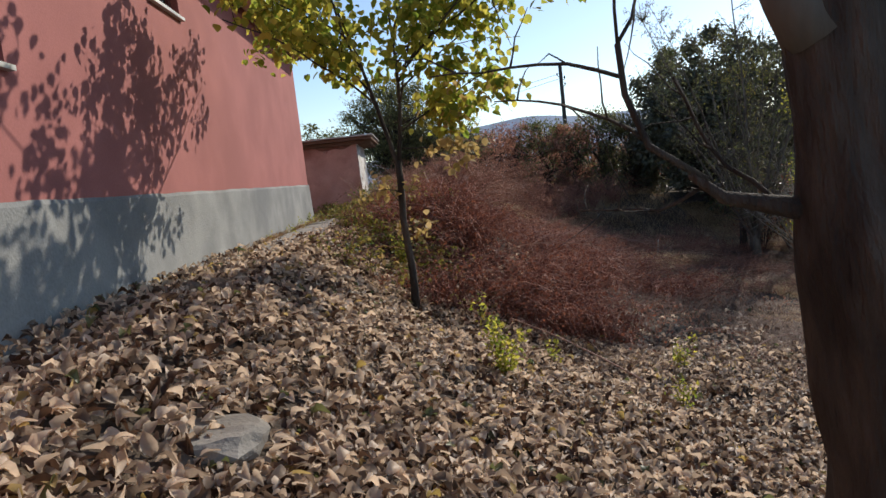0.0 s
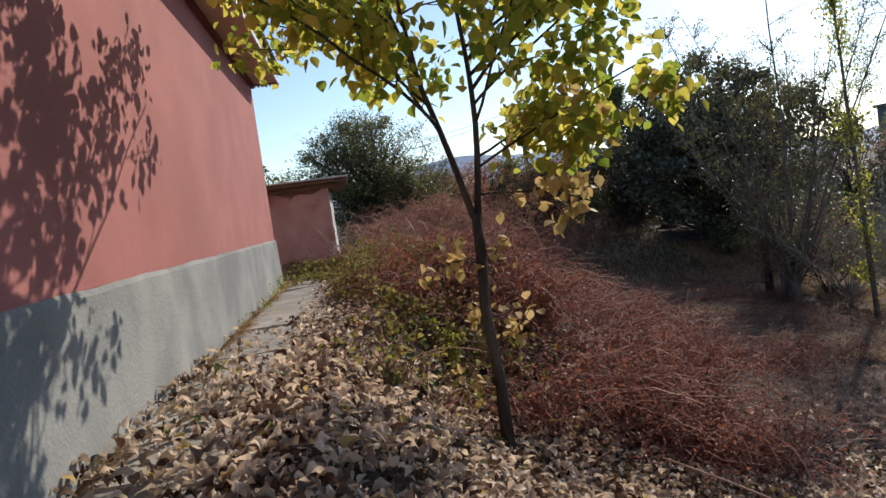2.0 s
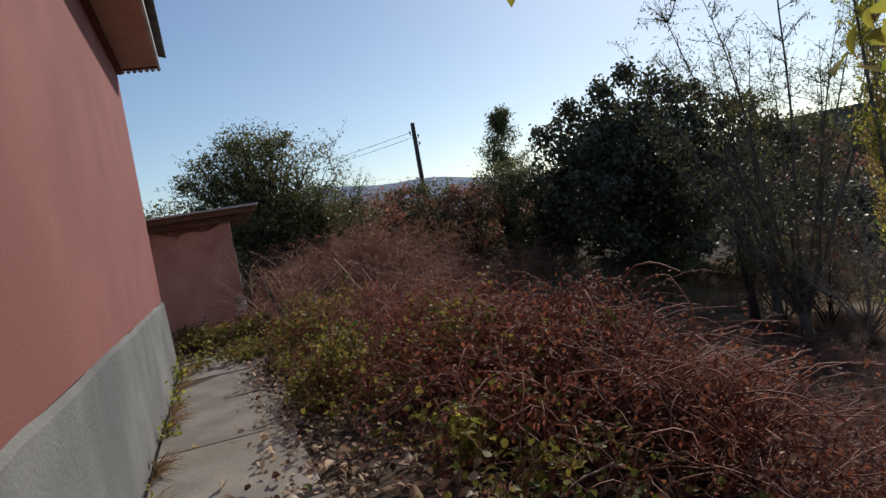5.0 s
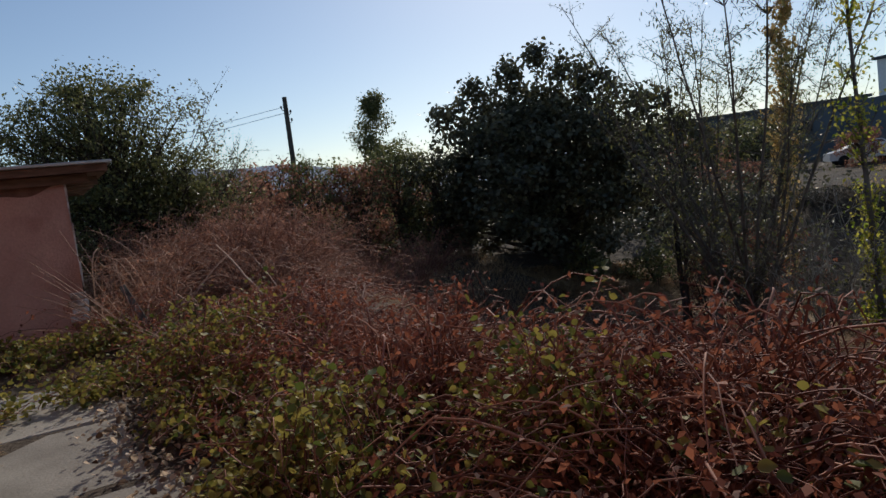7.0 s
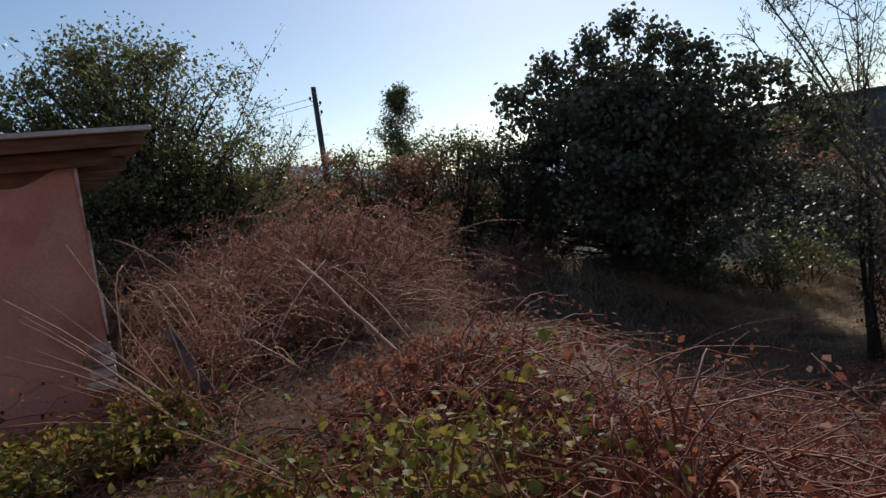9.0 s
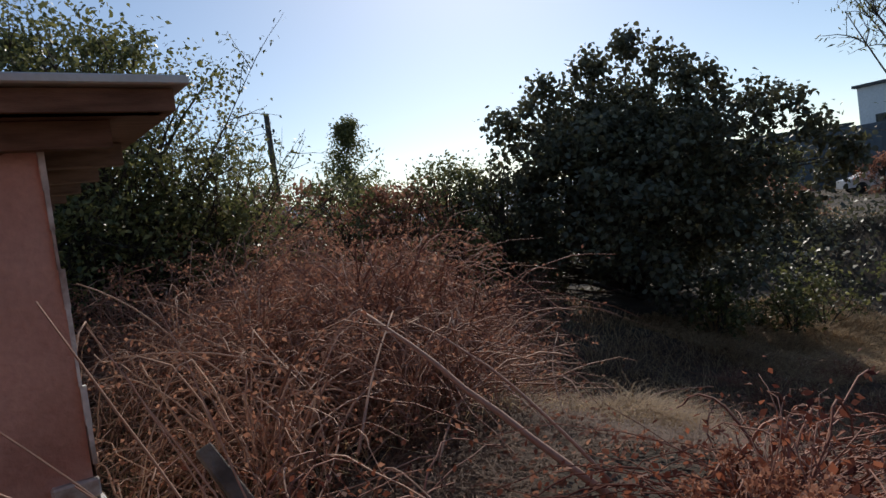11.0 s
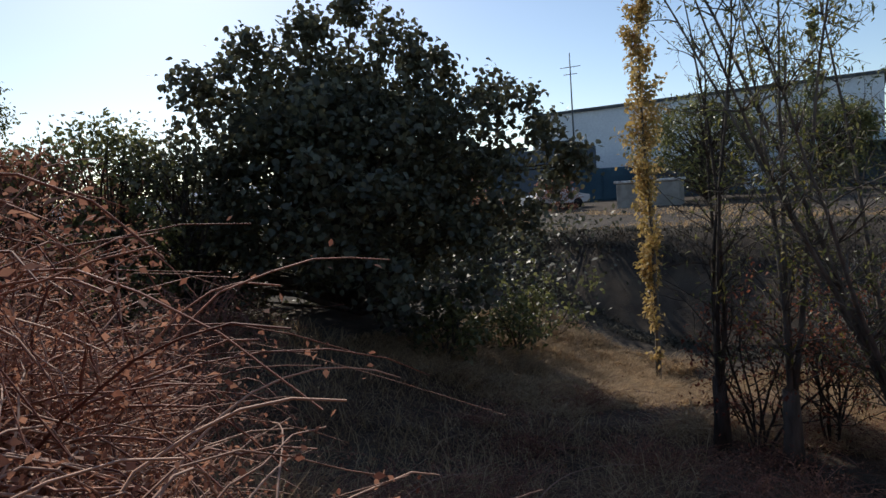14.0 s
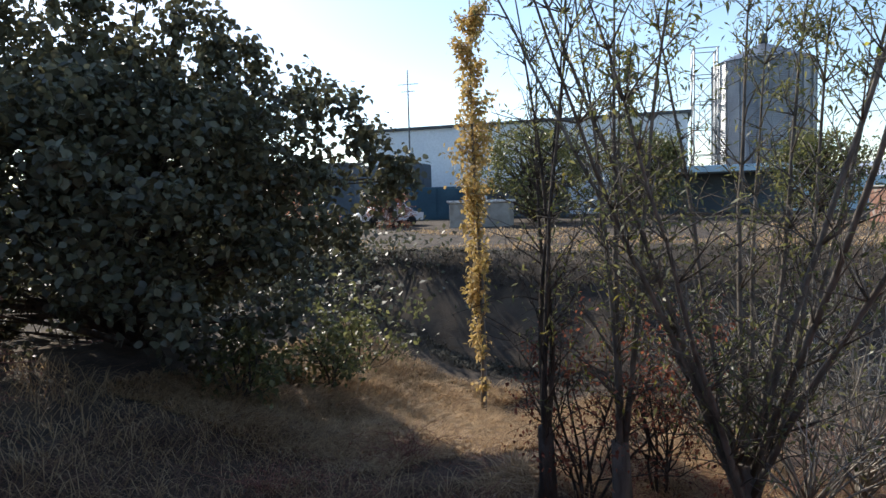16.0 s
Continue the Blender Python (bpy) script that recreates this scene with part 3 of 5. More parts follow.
# ---- trees ----
def leaf_tree():
    """The young tree beside the path: slim dark trunk that forks, large yellow-green leaves."""
    x, y = 2.3, -8.04
    at = np.array([x, y, float(zg(x, y)) - 0.05])
    t = thing("young_tree", at, "young tree with slim dark trunk and large yellow-green leaves", "tree")
    b, tips = Build(), []
    zf = 0.95 - at[2]
    b.tube(np.array([(0.03, 0, 0), (0.04, 0.02, 0.3 * zf), (0.0, 0.03, 0.62 * zf), (0.02, 0.0, 0.85 * zf), (0.02, 0.0, zf)]), [0.055, 0.044, 0.04, 0.042, 0.036], 9)
    part("trunk", b, M_BARK, t)
    mains = [curve((0.0, 0.0, zf - 0.03), (-0.2, 0.08, 1.0), 2.7, 12, 0, 0.035), curve((0.03, 0.0, zf - 0.03), (0.14, 0.04, 1.0), 2.7, 12, 0, 0.035)]
    for m in mains:
        lb = Build()
        lb.tube(m, np.linspace(0.027, 0.006, 13), 7)
        part("limb", lb, M_BARK, t)
        tips.append(m[7:])
    side = [(1, 0.30, (1.0, 0.1, 0.75), 1.7), (1, 0.42, (0.75, 0.8, 0.9), 1.6), (0, 0.32, (-0.9, 0.5, 0.95), 1.6), (0, 0.42, (-0.6, 1.1, 0.9), 2.0), (0, 0.26, (-0.7, -0.8, 1.1), 1.9), (1, 0.25, (0.35, -1.0, 0.95), 1.5),
            (1, 0.13, (0.9, -0.4, 0.55), 1.3), (1, 0.16, (0.8, 0.7, 0.45), 1.2), (0, 0.22, (-0.2, 0.6, 1.0), 1.3), (1, 0.06, (1.0, -0.15, 0.2), 0.95), (0, 0.55, (-0.8, 0.2, 0.8), 1.5), (1, 0.55, (0.6, -0.5, 0.9), 1.4),
            (1, 0.34, (0.5, -1.1, 0.8), 2.1), (1, 0.38, (1.1, -0.6, 0.85), 2.2), (1, 0.46, (1.1, 0.4, 0.8), 2.0), (0, 0.38, (-0.3, -1.2, 0.9), 2.0), (0, 0.45, (-0.55, 0.8, 0.42), 2.2), (0, 0.68, (-0.6, -0.5, 1.0), 1.3), (1, 0.70, (0.5, 0.5, 1.0), 1.3)]
    for k, f, w, ln in side:
        i = int(f * 12)
        p = mains[k][i] + (mains[k][i + 1] - mains[k][i]) * (f * 12 - i)
        lb = Build()
        grow(lb, p, w, ln, 0.007 + 0.0035 * ln, 2, tips, 5, 0.85, 0.02, 6, 0.36, 0.2, 0.12, 0.5)
        part("limb", lb, M_BARK, t)
    c = Build()
    p = on_tips(tips, 5000, 0.10, 0.0)
    wz = p[:, 2] + at[2]
    p = p[(p[:, 0] + x > 0.12) & (wz > np.where(p[:, 0] > 0.1, 1.2, np.where(p[:, 0] > -0.6, 1.5, 2.0))) & ((p[:, 0] + x > 1.2) | (wz > 2.1))]
    away = np.hypot(p[:, 0] + x - 0.5, p[:, 1] + y + 7.75)
    p = p[(p[:, 1] + y < -7.75 + 0.4 * (p[:, 0] + x - 0.5)) | (p[:, 2] + at[2] > 1.4 + 0.38 * away)]
    c.leaves(p, 0.092, "round", 0.9, 0.8)
    part("crown", c, M_YG, t, "yellow-green heart-shaped leaves")
    c = Build()
    p = on_tips(tips, 1500, 0.06, 0.1)
    p = p[(p[:, 0] > -0.05) & (p[:, 2] + at[2] < 1.75) & (p[:, 2] + at[2] > 0.75)]
    c.leaves(p, 0.085, "round", 0.9, 0.8)
    # low shoots on the trunk
    sh = Build()
    for z, w in ((0.8, (0.8, -0.5, 0.5)), (1.0, (0.6, 0.6, 0.6)), (1.3, (-0.7, -0.4, 0.5)), (1.45, (-0.8, -0.2, 0.4)), (1.2, (0.9, -0.1, 0.5)), (0.9, (-0.3, 0.8, 0.6)), (0.55, (-0.6, -0.6, 0.5))):
        q = curve((0.0, 0.03, z), w, 0.5, 6, 0.03, 0.12)
        sh.tube(q, np.linspace(0.006, 0.002, 7), 4)
        c.leaves(on_tips([q], 16, 0.045, 0.25), 0.07, "round", 0.9, 0.6)
    part("shoots", sh, M_BARK, t)
    part("turned_leaves", c, M_YELLOW, t, "leaves turned pale yellow and orange")


leaf_tree()


def gnarled(b, pts, radii, sides=26, rings=40, rough=0.12):
    """A tube with ridges, knots and an uneven girth."""
    pts, radii = np.array(pts, float), np.array(radii, float)
    u = np.linspace(0, len(pts) - 1, rings)
    k = np.arange(len(pts))
    p = np.stack([np.interp(u, k, pts[:, i]) for i in range(3)], -1)
    for _ in range(3):
        p[1:-1] = (p[:-2] + 2 * p[1:-1] + p[2:]) / 4
    r = np.interp(u, k, radii)
    n0 = b.n
    b.tube(p, r, sides)
    ring = b.v[-1]
    cen = np.repeat(p, sides, 0)
    d = ring - cen
    for q in range(len(ring)):
        ang = (q % sides) / sides * 6.28
        h = noise.noise(Vector((math.cos(ang) * 2.2, math.sin(ang) * 2.2, cen[q, 2] * 1.5))) + 0.5 * noise.noise(Vector((math.cos(ang) * 6, math.sin(ang) * 6, cen[q, 2] * 2.5)))
        ring[q] = cen[q] + d[q] * (1 + rough * h)


def old_tree():
    """The thick forked trunk where the walk begins."""
    x, y = 3.92, -13.95
    at = np.array([x, y, float(zg(x, y)) - 0.1])
    t = thing("old_tree", at, "thick dark forked tree trunk with broken limb stubs", "tree")
    g = -at[2]
    b = Build()
    pts = np.array([(0.05, 0, 0), (0.02, 0, 0.3), (0.0, 0, g - 0.35), (-0.04, 0, g), (-0.10, 0, g + 0.35), (-0.16, 0, g + 0.65), (-0.20, 0.02, g + 1.0), (-0.16, 0.05, g + 1.6), (0.0, 0.1, g + 2.6)])
    gnarled(b, pts, [0.32, 0.26, 0.24, 0.24, 0.21, 0.15, 0.135, 0.13, 0.09], 30, 60, 0.2)
    part("trunk", b, M_BARK, t)
    b = Build()
    gnarled(b, np.array([(0.05, 0, g + 0.1), (0.12, 0.0, g + 0.6), (0.18, 0.0, g + 1.2), (0.30, -0.1, g + 2.4)]), [0.16, 0.15, 0.13, 0.09], 24, 30)
    part("fork", b, M_BARK_WORN, t, "paler second stem")
    b = Build()
    b.tube(np.array([(-0.12, 0, g + 0.45), (-0.35, 0.05, g + 0.52), (-0.5, 0.1, g + 0.56), (-0.6, 0.1, g + 0.64)]), [0.05, 0.032, 0.02, 0.012], 9)
    part("limb", b, M_BARK, t)
    b = Build()
    b.tube(np.array([(-0.55, 0.1, g + 0.62), (-0.72, 0.1, g + 0.74), (-0.78, 0.1, g + 0.9), (-0.79, 0.1, g + 1.05)]), [0.013, 0.012, 0.011, 0.010], 6)
    for q in (((-0.79, 0.1, g + 1.05), (-0.5, 0.2, 1), 0.7), ((-0.79, 0.1, g + 1.05), (0.75, 0.2, 0.8), 0.8), ((-0.78, 0.1, g + 0.95), (-1, 0.1, 0.25), 0.6), ((-0.72, 0.1, g + 0.75), (-1, 0.2, 0.7), 0.5)):
        w = curve(q[0], q[1], q[2], 7, 0, 0.16)
        b.tube(w, np.linspace(0.007, 0.002, 8), 4)
        for i in (2, 4, 6):
            b.tube(curve(w[i], rng.normal(0, 1, 3) + np.array([0, 0, 0.3]), 0.22, 4, 0, 0.2), np.linspace(0.004, 0.0015, 5), 3)
    part("bare_shoot", b, M_BARK, t, "thin bare upright shoot")
    b = Build()
    b.tube(np.array([(-0.25, 0.0, g + 1.0), (-0.33, 0.0, g + 1.12), (-0.36, 0, g + 1.16)]), [0.10, 0.075, 0.06], 9)
    part("stub", b, M_BARK_WORN, t, "sawn limb stub")
    tips = []
    for p, w, ln, r in (((0.0, 0.1, g + 2.5), (-0.7, 0.6, 0.6), 1.8, 0.05), ((0.0, 0.1, g + 2.5), (0.2, 0.7, 0.8), 1.8, 0.05), ((0.3, -0.1, g + 2.4), (0.6, -0.2, 0.7), 1.8, 0.05), ((-0.3, 0.05, g + 0.5), (-0.8, 0.8, 0.35), 0.6, 0.010), ((-0.5, 0.1, g + 0.6), (-0.6, 0.9, -0.5), 0.5, 0.008), ((-0.1, 0.05, g + 1.9), (-0.9, 0.9, 0.1), 1.1, 0.016)):
        lb = Build()
        grow(lb, p, w, ln, r, 2 if r > 0.03 else 1, tips, 4, 0.8, 0.0, 6, 0.6, 0.05)
        part("limb", lb, M_BARK, t)
    c = Build()
    p = on_tips([q for q in tips if q[-1][2] > g + 1.9], 320, 0.06)
    c.leaves(p, 0.09, "round", 0.9, 0.7)
    part("crown", c, M_YG, t)


old_tree()

def dome(name, at, label, bark, leafmat, low, high, radius, clumps, per, size, shape, group="", trunk=0.12, clump=0.3, twigs=3, gap=0.35, squash=1.0, category="tree"):
    """A crown of leaf clumps, each carried by a limb from the foot, with an uneven outline and gaps."""
    at = np.array([at[0], at[1], float(zg(at[0], at[1])) - 0.05])
    t = thing(name, at, label, category, group)
    low, high = low - at[2], high - at[2]
    b, cents = Build(), []
    for k in range(clumps):
        az, u = rng.uniform(0, 6.28), rng.random() ** 0.8
        prof = (0.55 + 0.45 * math.sin(min(1.0, (u + 0.25) / 0.7) * 1.57)) * (1.0 if u < 0.5 else math.sqrt(max(0.03, 1 - ((u - 0.5) / 0.52) ** 2)))
        r = radius * prof * (1 - gap * rng.random() ** 1.5) * (1 + 0.15 * math.sin(az * 3 + u * 5))
        c = np.array([r * math.cos(az), r * math.sin(az) * squash, low + (high - low) * u])
        cents.append(c)
        s = np.linspace(0, 1, 7)[:, None]
        knee = np.array([c[0] * 0.45 + rng.normal(0, 0.15), c[1] * 0.45 + rng.normal(0, 0.15), c[2] * rng.uniform(0.6, 0.95)])
        foot = np.array([rng.normal(0, 0.05), rng.normal(0, 0.05), rng.uniform(0.02, 0.75) * max(0.2, c[2])])
        line = (1 - s) ** 2 * foot + 2 * s * (1 - s) * knee + s * s * c
        b.tube(line, np.linspace(trunk * rng.uniform(0.35, 0.7), 0.008, 7), 5)
        for _ in range(twigs):
            q = curve(line[rng.integers(3, 6)], rng.normal(0, 1, 3) + np.array([0, 0, 0.4]), clump * 3.0, 4, 0, 0.2)
            b.tube(q, np.linspace(0.012, 0.003, 5), 3)
    b.tube(np.array([(0, 0, 0), (0.03, 0, high * 0.2), (0, 0.03, high * 0.5)]), [trunk, trunk * 0.8, trunk * 0.4], 9)
    b.tube(np.array([(0, 0.03, high * 0.48), (0.05, 0, high * 0.8)]), [trunk * 0.4, 0.02], 6)
    part("trunk", b, bark, t)
    c = Build()
    cents = np.array(cents)
    pick = rng.integers(0, clumps, clumps * per)
    c.leaves(cents[pick] + np.clip(rng.normal(0, clump, (clumps * per, 3)), -1.5 * clump, 1.5 * clump) * (0.5 + 1.0 * (pick % 5 / 4.0))[:, None] * np.array([1, 1, 0.75]), size, shape, 1.0, 0.45)
    part("crown", c, leafmat, t)


# large dark tree across the hollow
def broadleaf_tree():
    """Uneven crown of drooping leaf clumps, one peak and lower shoulders."""
    dome("broadleaf_tree", (14.2, 10.3), "large dense dark green broadleaf tree in shade", M_BARK, M_DARKLEAF, -1.2, 3.3, 3.1, 150, 210, 0.125, "round", trunk=0.14, clump=0.34, gap=0.6)
    t = next(o for o in bpy.data.objects if o.name == "broadleaf_tree")
    foot = np.array(t.matrix_basis.translation)
    leaf, limb = Build(), Build()
    for x, y, z, r in ((14.1, 9.7, 4.8, 0.42), (13.4, 10.4, 4.5, 0.4), (14.7, 9.4, 4.4, 0.45), (13.9, 10.2, 4.0, 0.8), (12.7, 11.0, 4.0, 0.45), (13.1, 10.6, 3.6, 0.7), (11.9, 11.7, 3.5, 0.45), (12.4, 11.4, 3.0, 0.6), (15.4, 9.0, 4.0, 0.5), (15.0, 9.4, 3.5, 0.8), (16.1, 8.7, 3.6, 0.45), (16.0, 9.0, 3.0, 0.7), (16.8, 8.3, 3.0, 0.4), (16.2, 7.5, 2.9, 0.6), (16.6, 6.8, 2.2, 0.6), (16.6, 6.5, 1.4, 0.5), (16.9, 6.1, 1.8, 0.35), (16.0, 7.4, 0.6, 0.6), (15.2, 7.9, 1.4, 0.7), (14.4, 8.0, 2.2, 0.8)):
        limb.tube(curve(np.array([14.2, 10.3, 1.5]) - foot, np.array([x - 14.2, y - 10.3, z - 1.5]), math.dist((x, y, z), (14.2, 10.3, 1.5)), 7, 0, 0.03), np.linspace(0.05, 0.012, 8), 5)
        for _ in range(int(22 * r)):
            c = np.array([x, y, z]) - foot + rng.normal(0, 0.55, 3) * r * np.array([1, 1, 0.8])
            k = 36
            leaf.leaves(c + rng.normal(0, 0.15, (k, 3)), 0.125, "round", 0.9, 0.6)
    part("limb", limb, M_BARK, t)
    part("upper_crown", leaf, M_DARKLEAF, t)


broadleaf_tree()
for x, y, h in ((17.4, 7.4, 1.5), (15.6, 7.2, 1.1), (13.2, 7.6, 0.9)):
    tree("green_shrub", (x, y), "sparse yellow-green shrub on the shaded slope", M_BARK, M_OLIVE, h, 0.03, 2, 5, 0.8, 900, 0.12, "kite", stems=5, fat=0.5, first=0.1, group="shrubs under the large tree", jitter=0.08, sides=4)
# bushy trees behind the shed
def spray_tree(x, y, label, stems, length, lean, leaves, leafmat, size, twigs, bark=None, name="bushy_tree", group="trees behind the shed", thick=1.0, jitter=0.04):
    """Many fine stems spraying up and outwards, with small leaves and a spiky outline."""
    at = np.array([x, y, float(zg(x, y)) - 0.05])
    t = thing(name, at, label, "tree" if "tree" in name else "shrub", group)
    b, tips = Build(), []
    b.tube(np.array([(0, 0, 0), (0.02, 0, 0.3), (0, 0.02, 0.6)]), [0.10 * thick, 0.085 * thick, 0.06 * thick], 8)
    for k in range(stems):
        a, f = rng.uniform(0, 6.28), lean * rng.random() ** 0.6
        p = curve((0.05 * math.cos(a), 0.05 * math.sin(a), rng.uniform(0.1, 0.5)), (math.cos(a) * f, math.sin(a) * f, 1), length * rng.uniform(0.65, 1.08) / (1 + 0.10 * f), 11, 0.012, 0.05)
        b.tube(p, np.linspace(0.026 * thick, 0.004, 12), 4)
        for _ in range(twigs):
            i = rng.integers(3, 12)
            q = curve(p[i], (p[i] - p[i - 1]) * 4 + rng.normal(0, 0.55, 3), rng.uniform(0.3, 0.8), 5, 0.0, 0.12)
            b.tube(q, np.linspace(0.007, 0.002, 6), 3)
            tips.append(q)
    part("trunk", b, bark or M_BARK, t)
    c = Build()
    c.leaves(on_tips(tips, leaves, jitter, 0.1), size, "kite", 1.0, 0.3)
    part("crown", c, leafmat, t)


# bushy trees behind the shed
dome("bushy_tree", (2.2, 8.6), "dense bushy olive green tree behind the shed", M_BARK, M_OLIVE, 0.3, 4.05, 1.85, 160, 180, 0.075, "kite", "trees behind the shed", trunk=0.07, clump=0.26, twigs=4, gap=0.6)
spray_tree(2.3, 8.6, "half-bare bushy tree with spraying branches behind the shed", 46, 3.7, 0.75, 9000, M_OLIVE, 0.065, 12, jitter=0.05)
spray_tree(3.5, 8.8, "half-bare bushy tree with fine dark branches behind the shed", 60, 2.7, 0.9, 9000, M_OLIVE, 0.055, 14, jitter=0.05)
spray_tree(-0.6, 9.2, "half-bare bushy tree with spraying branches behind the shed", 30, 2.7, 0.9, 9000, M_OLIVE, 0.07, 10, jitter=0.08)

# saplings in the hollow
def sapling(x, y, h, stems, r, leaves, mm, bark, fan, label):
    """A clump of slender upright stems with fine side twigs."""
    at = np.array([x, y, float(zg(x, y)) - 0.05])
    t = thing("willow_sapling", at, label, "tree", "saplings in the hollow")
    b, tips = Build(), []
    b.tube(np.array([(0, 0, 0), (0.01, 0, 0.5), (0.0, 0.02, 1.0)]), [r * 1.5, r * 1.15, r], 9)
    part("trunk", b, M_BARK if bark is M_BARK else M_BARK_MID, t)
    for k in range(stems):
        a = k * 6.28 / stems + rng.uniform(-0.4, 0.4)
        f = fan * rng.uniform(0.3, 1.2)
        lb = Build()
        p = curve((0, 0, rng.uniform(0.35, 1.0)), (math.cos(a) * f, math.sin(a) * f, 1), h * rng.uniform(0.7, 1.1), 14, -0.012, 0.035)
        lb.tube(p, np.linspace(max(0.02, r * 0.42), 0.005, 15), 6)
        for _ in range(int(h * 5)):
            i = rng.integers(1, 14)
            w = rng.uniform(0, 6.28)
            q = curve(p[i], (math.cos(w) * 0.75, math.sin(w) * 0.75, rng.uniform(0.4, 1.1)), rng.uniform(0.4, 1.3) * (1.2 - i / 20), 5, 0, 0.14)
            lb.tube(q, np.linspace(0.010, 0.003, 6), 3)
            tips.append(q)
            for _ in range(2):
                q2 = curve(q[rng.integers(1, 4)], rng.normal(0, 1, 3) + np.array([0, 0, 0.5]), rng.uniform(0.2, 0.5), 3, 0, 0.15)
                lb.tube(q2, np.linspace(0.005, 0.002, 4), 3)
                tips.append(q2)
        part("stem", lb, bark, t)
    c = Build()
    p = on_tips(tips, leaves, 0.05, 0.2)
    p = p[(p[:, 2] > 4.4) | (rng.random(len(p)) < 0.4)]
    c.leaves(p, 0.085, "slim", 1.0, 0.4)
    part("crown", c, mm, t)


sapling(10.95, 1.0, 7.4, 13, 0.085, 12000, M_OLIVE, M_BARK_MID, 0.48, "slender half-bare sapling with many upright stems")
sapling(11.55, 2.9, 5.2, 4, 0.08, 1400, M_OLIVE, M_BARK, 0.16, "slim dark-stemmed sapling in thin leaf")
sapling(11.45, 2.12, 5.6, 4, 0.09, 2400, M_WEED, M_BARK_MID, 0.16, "slim sapling with dull yellow-green leaves")


def poplar(x, y, h, w, leaves, size, mm, label, name="poplar"):
    at = np.array([x, y, float(zg(x, y)) - 0.05])
    t = thing(name, at, label, "tree", "poplars")
    b = Build()
    pts = curve((0, 0, 0), (0.01, 0, 1), h, 12, 0, 0.015)
    b.tube(pts, np.linspace(0.065 * h / 9, 0.01, 13), 7)
    tips = []
    for k in range(int(h * 7)):
        f = rng.uniform(0.03, 0.95) if w < 1 else 0.03 + 0.92 * rng.random() ** 1.6
        i = int(f * 12)
        a = rng.uniform(0, 6.28)
        ln = w * (0.5 + 1.2 * min(f, 1 - f) if w < 1 else 1.1 * (1 - f) + 0.12) * rng.uniform(0.6, 1.2)
        q = curve(pts[i] + (pts[i + 1] - pts[i]) * (f * 12 - i), (math.cos(a) * 0.6, math.sin(a) * 0.6, 1.0 if w < 1 else 0.45), ln * 1.5, 4, 0, 0.12)
        b.tube(q, np.linspace(0.012, 0.003, 5), 3)
        tips.append(q)
    part("trunk", b, M_BARK_MID, t)
    c = Build()
    c.leaves(on_tips(tips, leaves, 0.05 * w / 0.4, 0.1), size, "kite", 1.0, 0.5)
    part("crown", c, mm, t)


poplar(18.6, 5.0, 9.5, 0.62, 4600, 0.12, M_YELLOW, "slim columnar poplar with yellow leaves")
poplar(11.3, -0.92, 7.8, 0.55, 2300, 0.075, M_YG, "slim poplar with pale yellow leaves")
poplar(24.5, 41.5, 9.8, 2.3, 14000, 0.22, M_OLIVE, "distant poplar in thin leaf")
poplar(16.0, 46.0, 6.6, 1.5, 6000, 0.22, M_OLIVE, "distant poplar in thin leaf")
poplar(62.0, 1.0, 14.0, 1.0, 1800, 0.35, M_OLIVE, "distant poplar in thin leaf")
for x, y, n, ln, lean in ((11.7, 0.3, 26, 2.5, 1.3), (12.5, -0.4, 30, 2.9, 1.2), (12.2, -1.7, 24, 2.4, 1.3), (13.6, 0.9, 22, 2.6, 1.1)):
    spray_tree(x, y, "grey bare shrub with pale tangled twigs", n, ln, lean, 300, M_OLIVE, 0.07, 12, M_BARK_PALE, "bare_shrub", "bare shrubs in the hollow", 0.55)
tree("russet_shrub", (11.9, 2.5), "dark russet shrub with fine twigs", M_BARK, M_REDLEAF, 1.9, 0.025, 3, 6, 0.75, 1500, 0.06, "kite", stems=7, fat=0.4, first=0.1, rise=0.1, shrink=0.5, sides=4)
tree("russet_shrub", (12.3, 1.7), "dark russet shrub with fine twigs", M_BARK, M_REDLEAF, 1.5, 0.025, 3, 6, 0.75, 1100, 0.06, "kite", stems=7, fat=0.4, first=0.1, rise=0.1, shrink=0.5, sides=4)

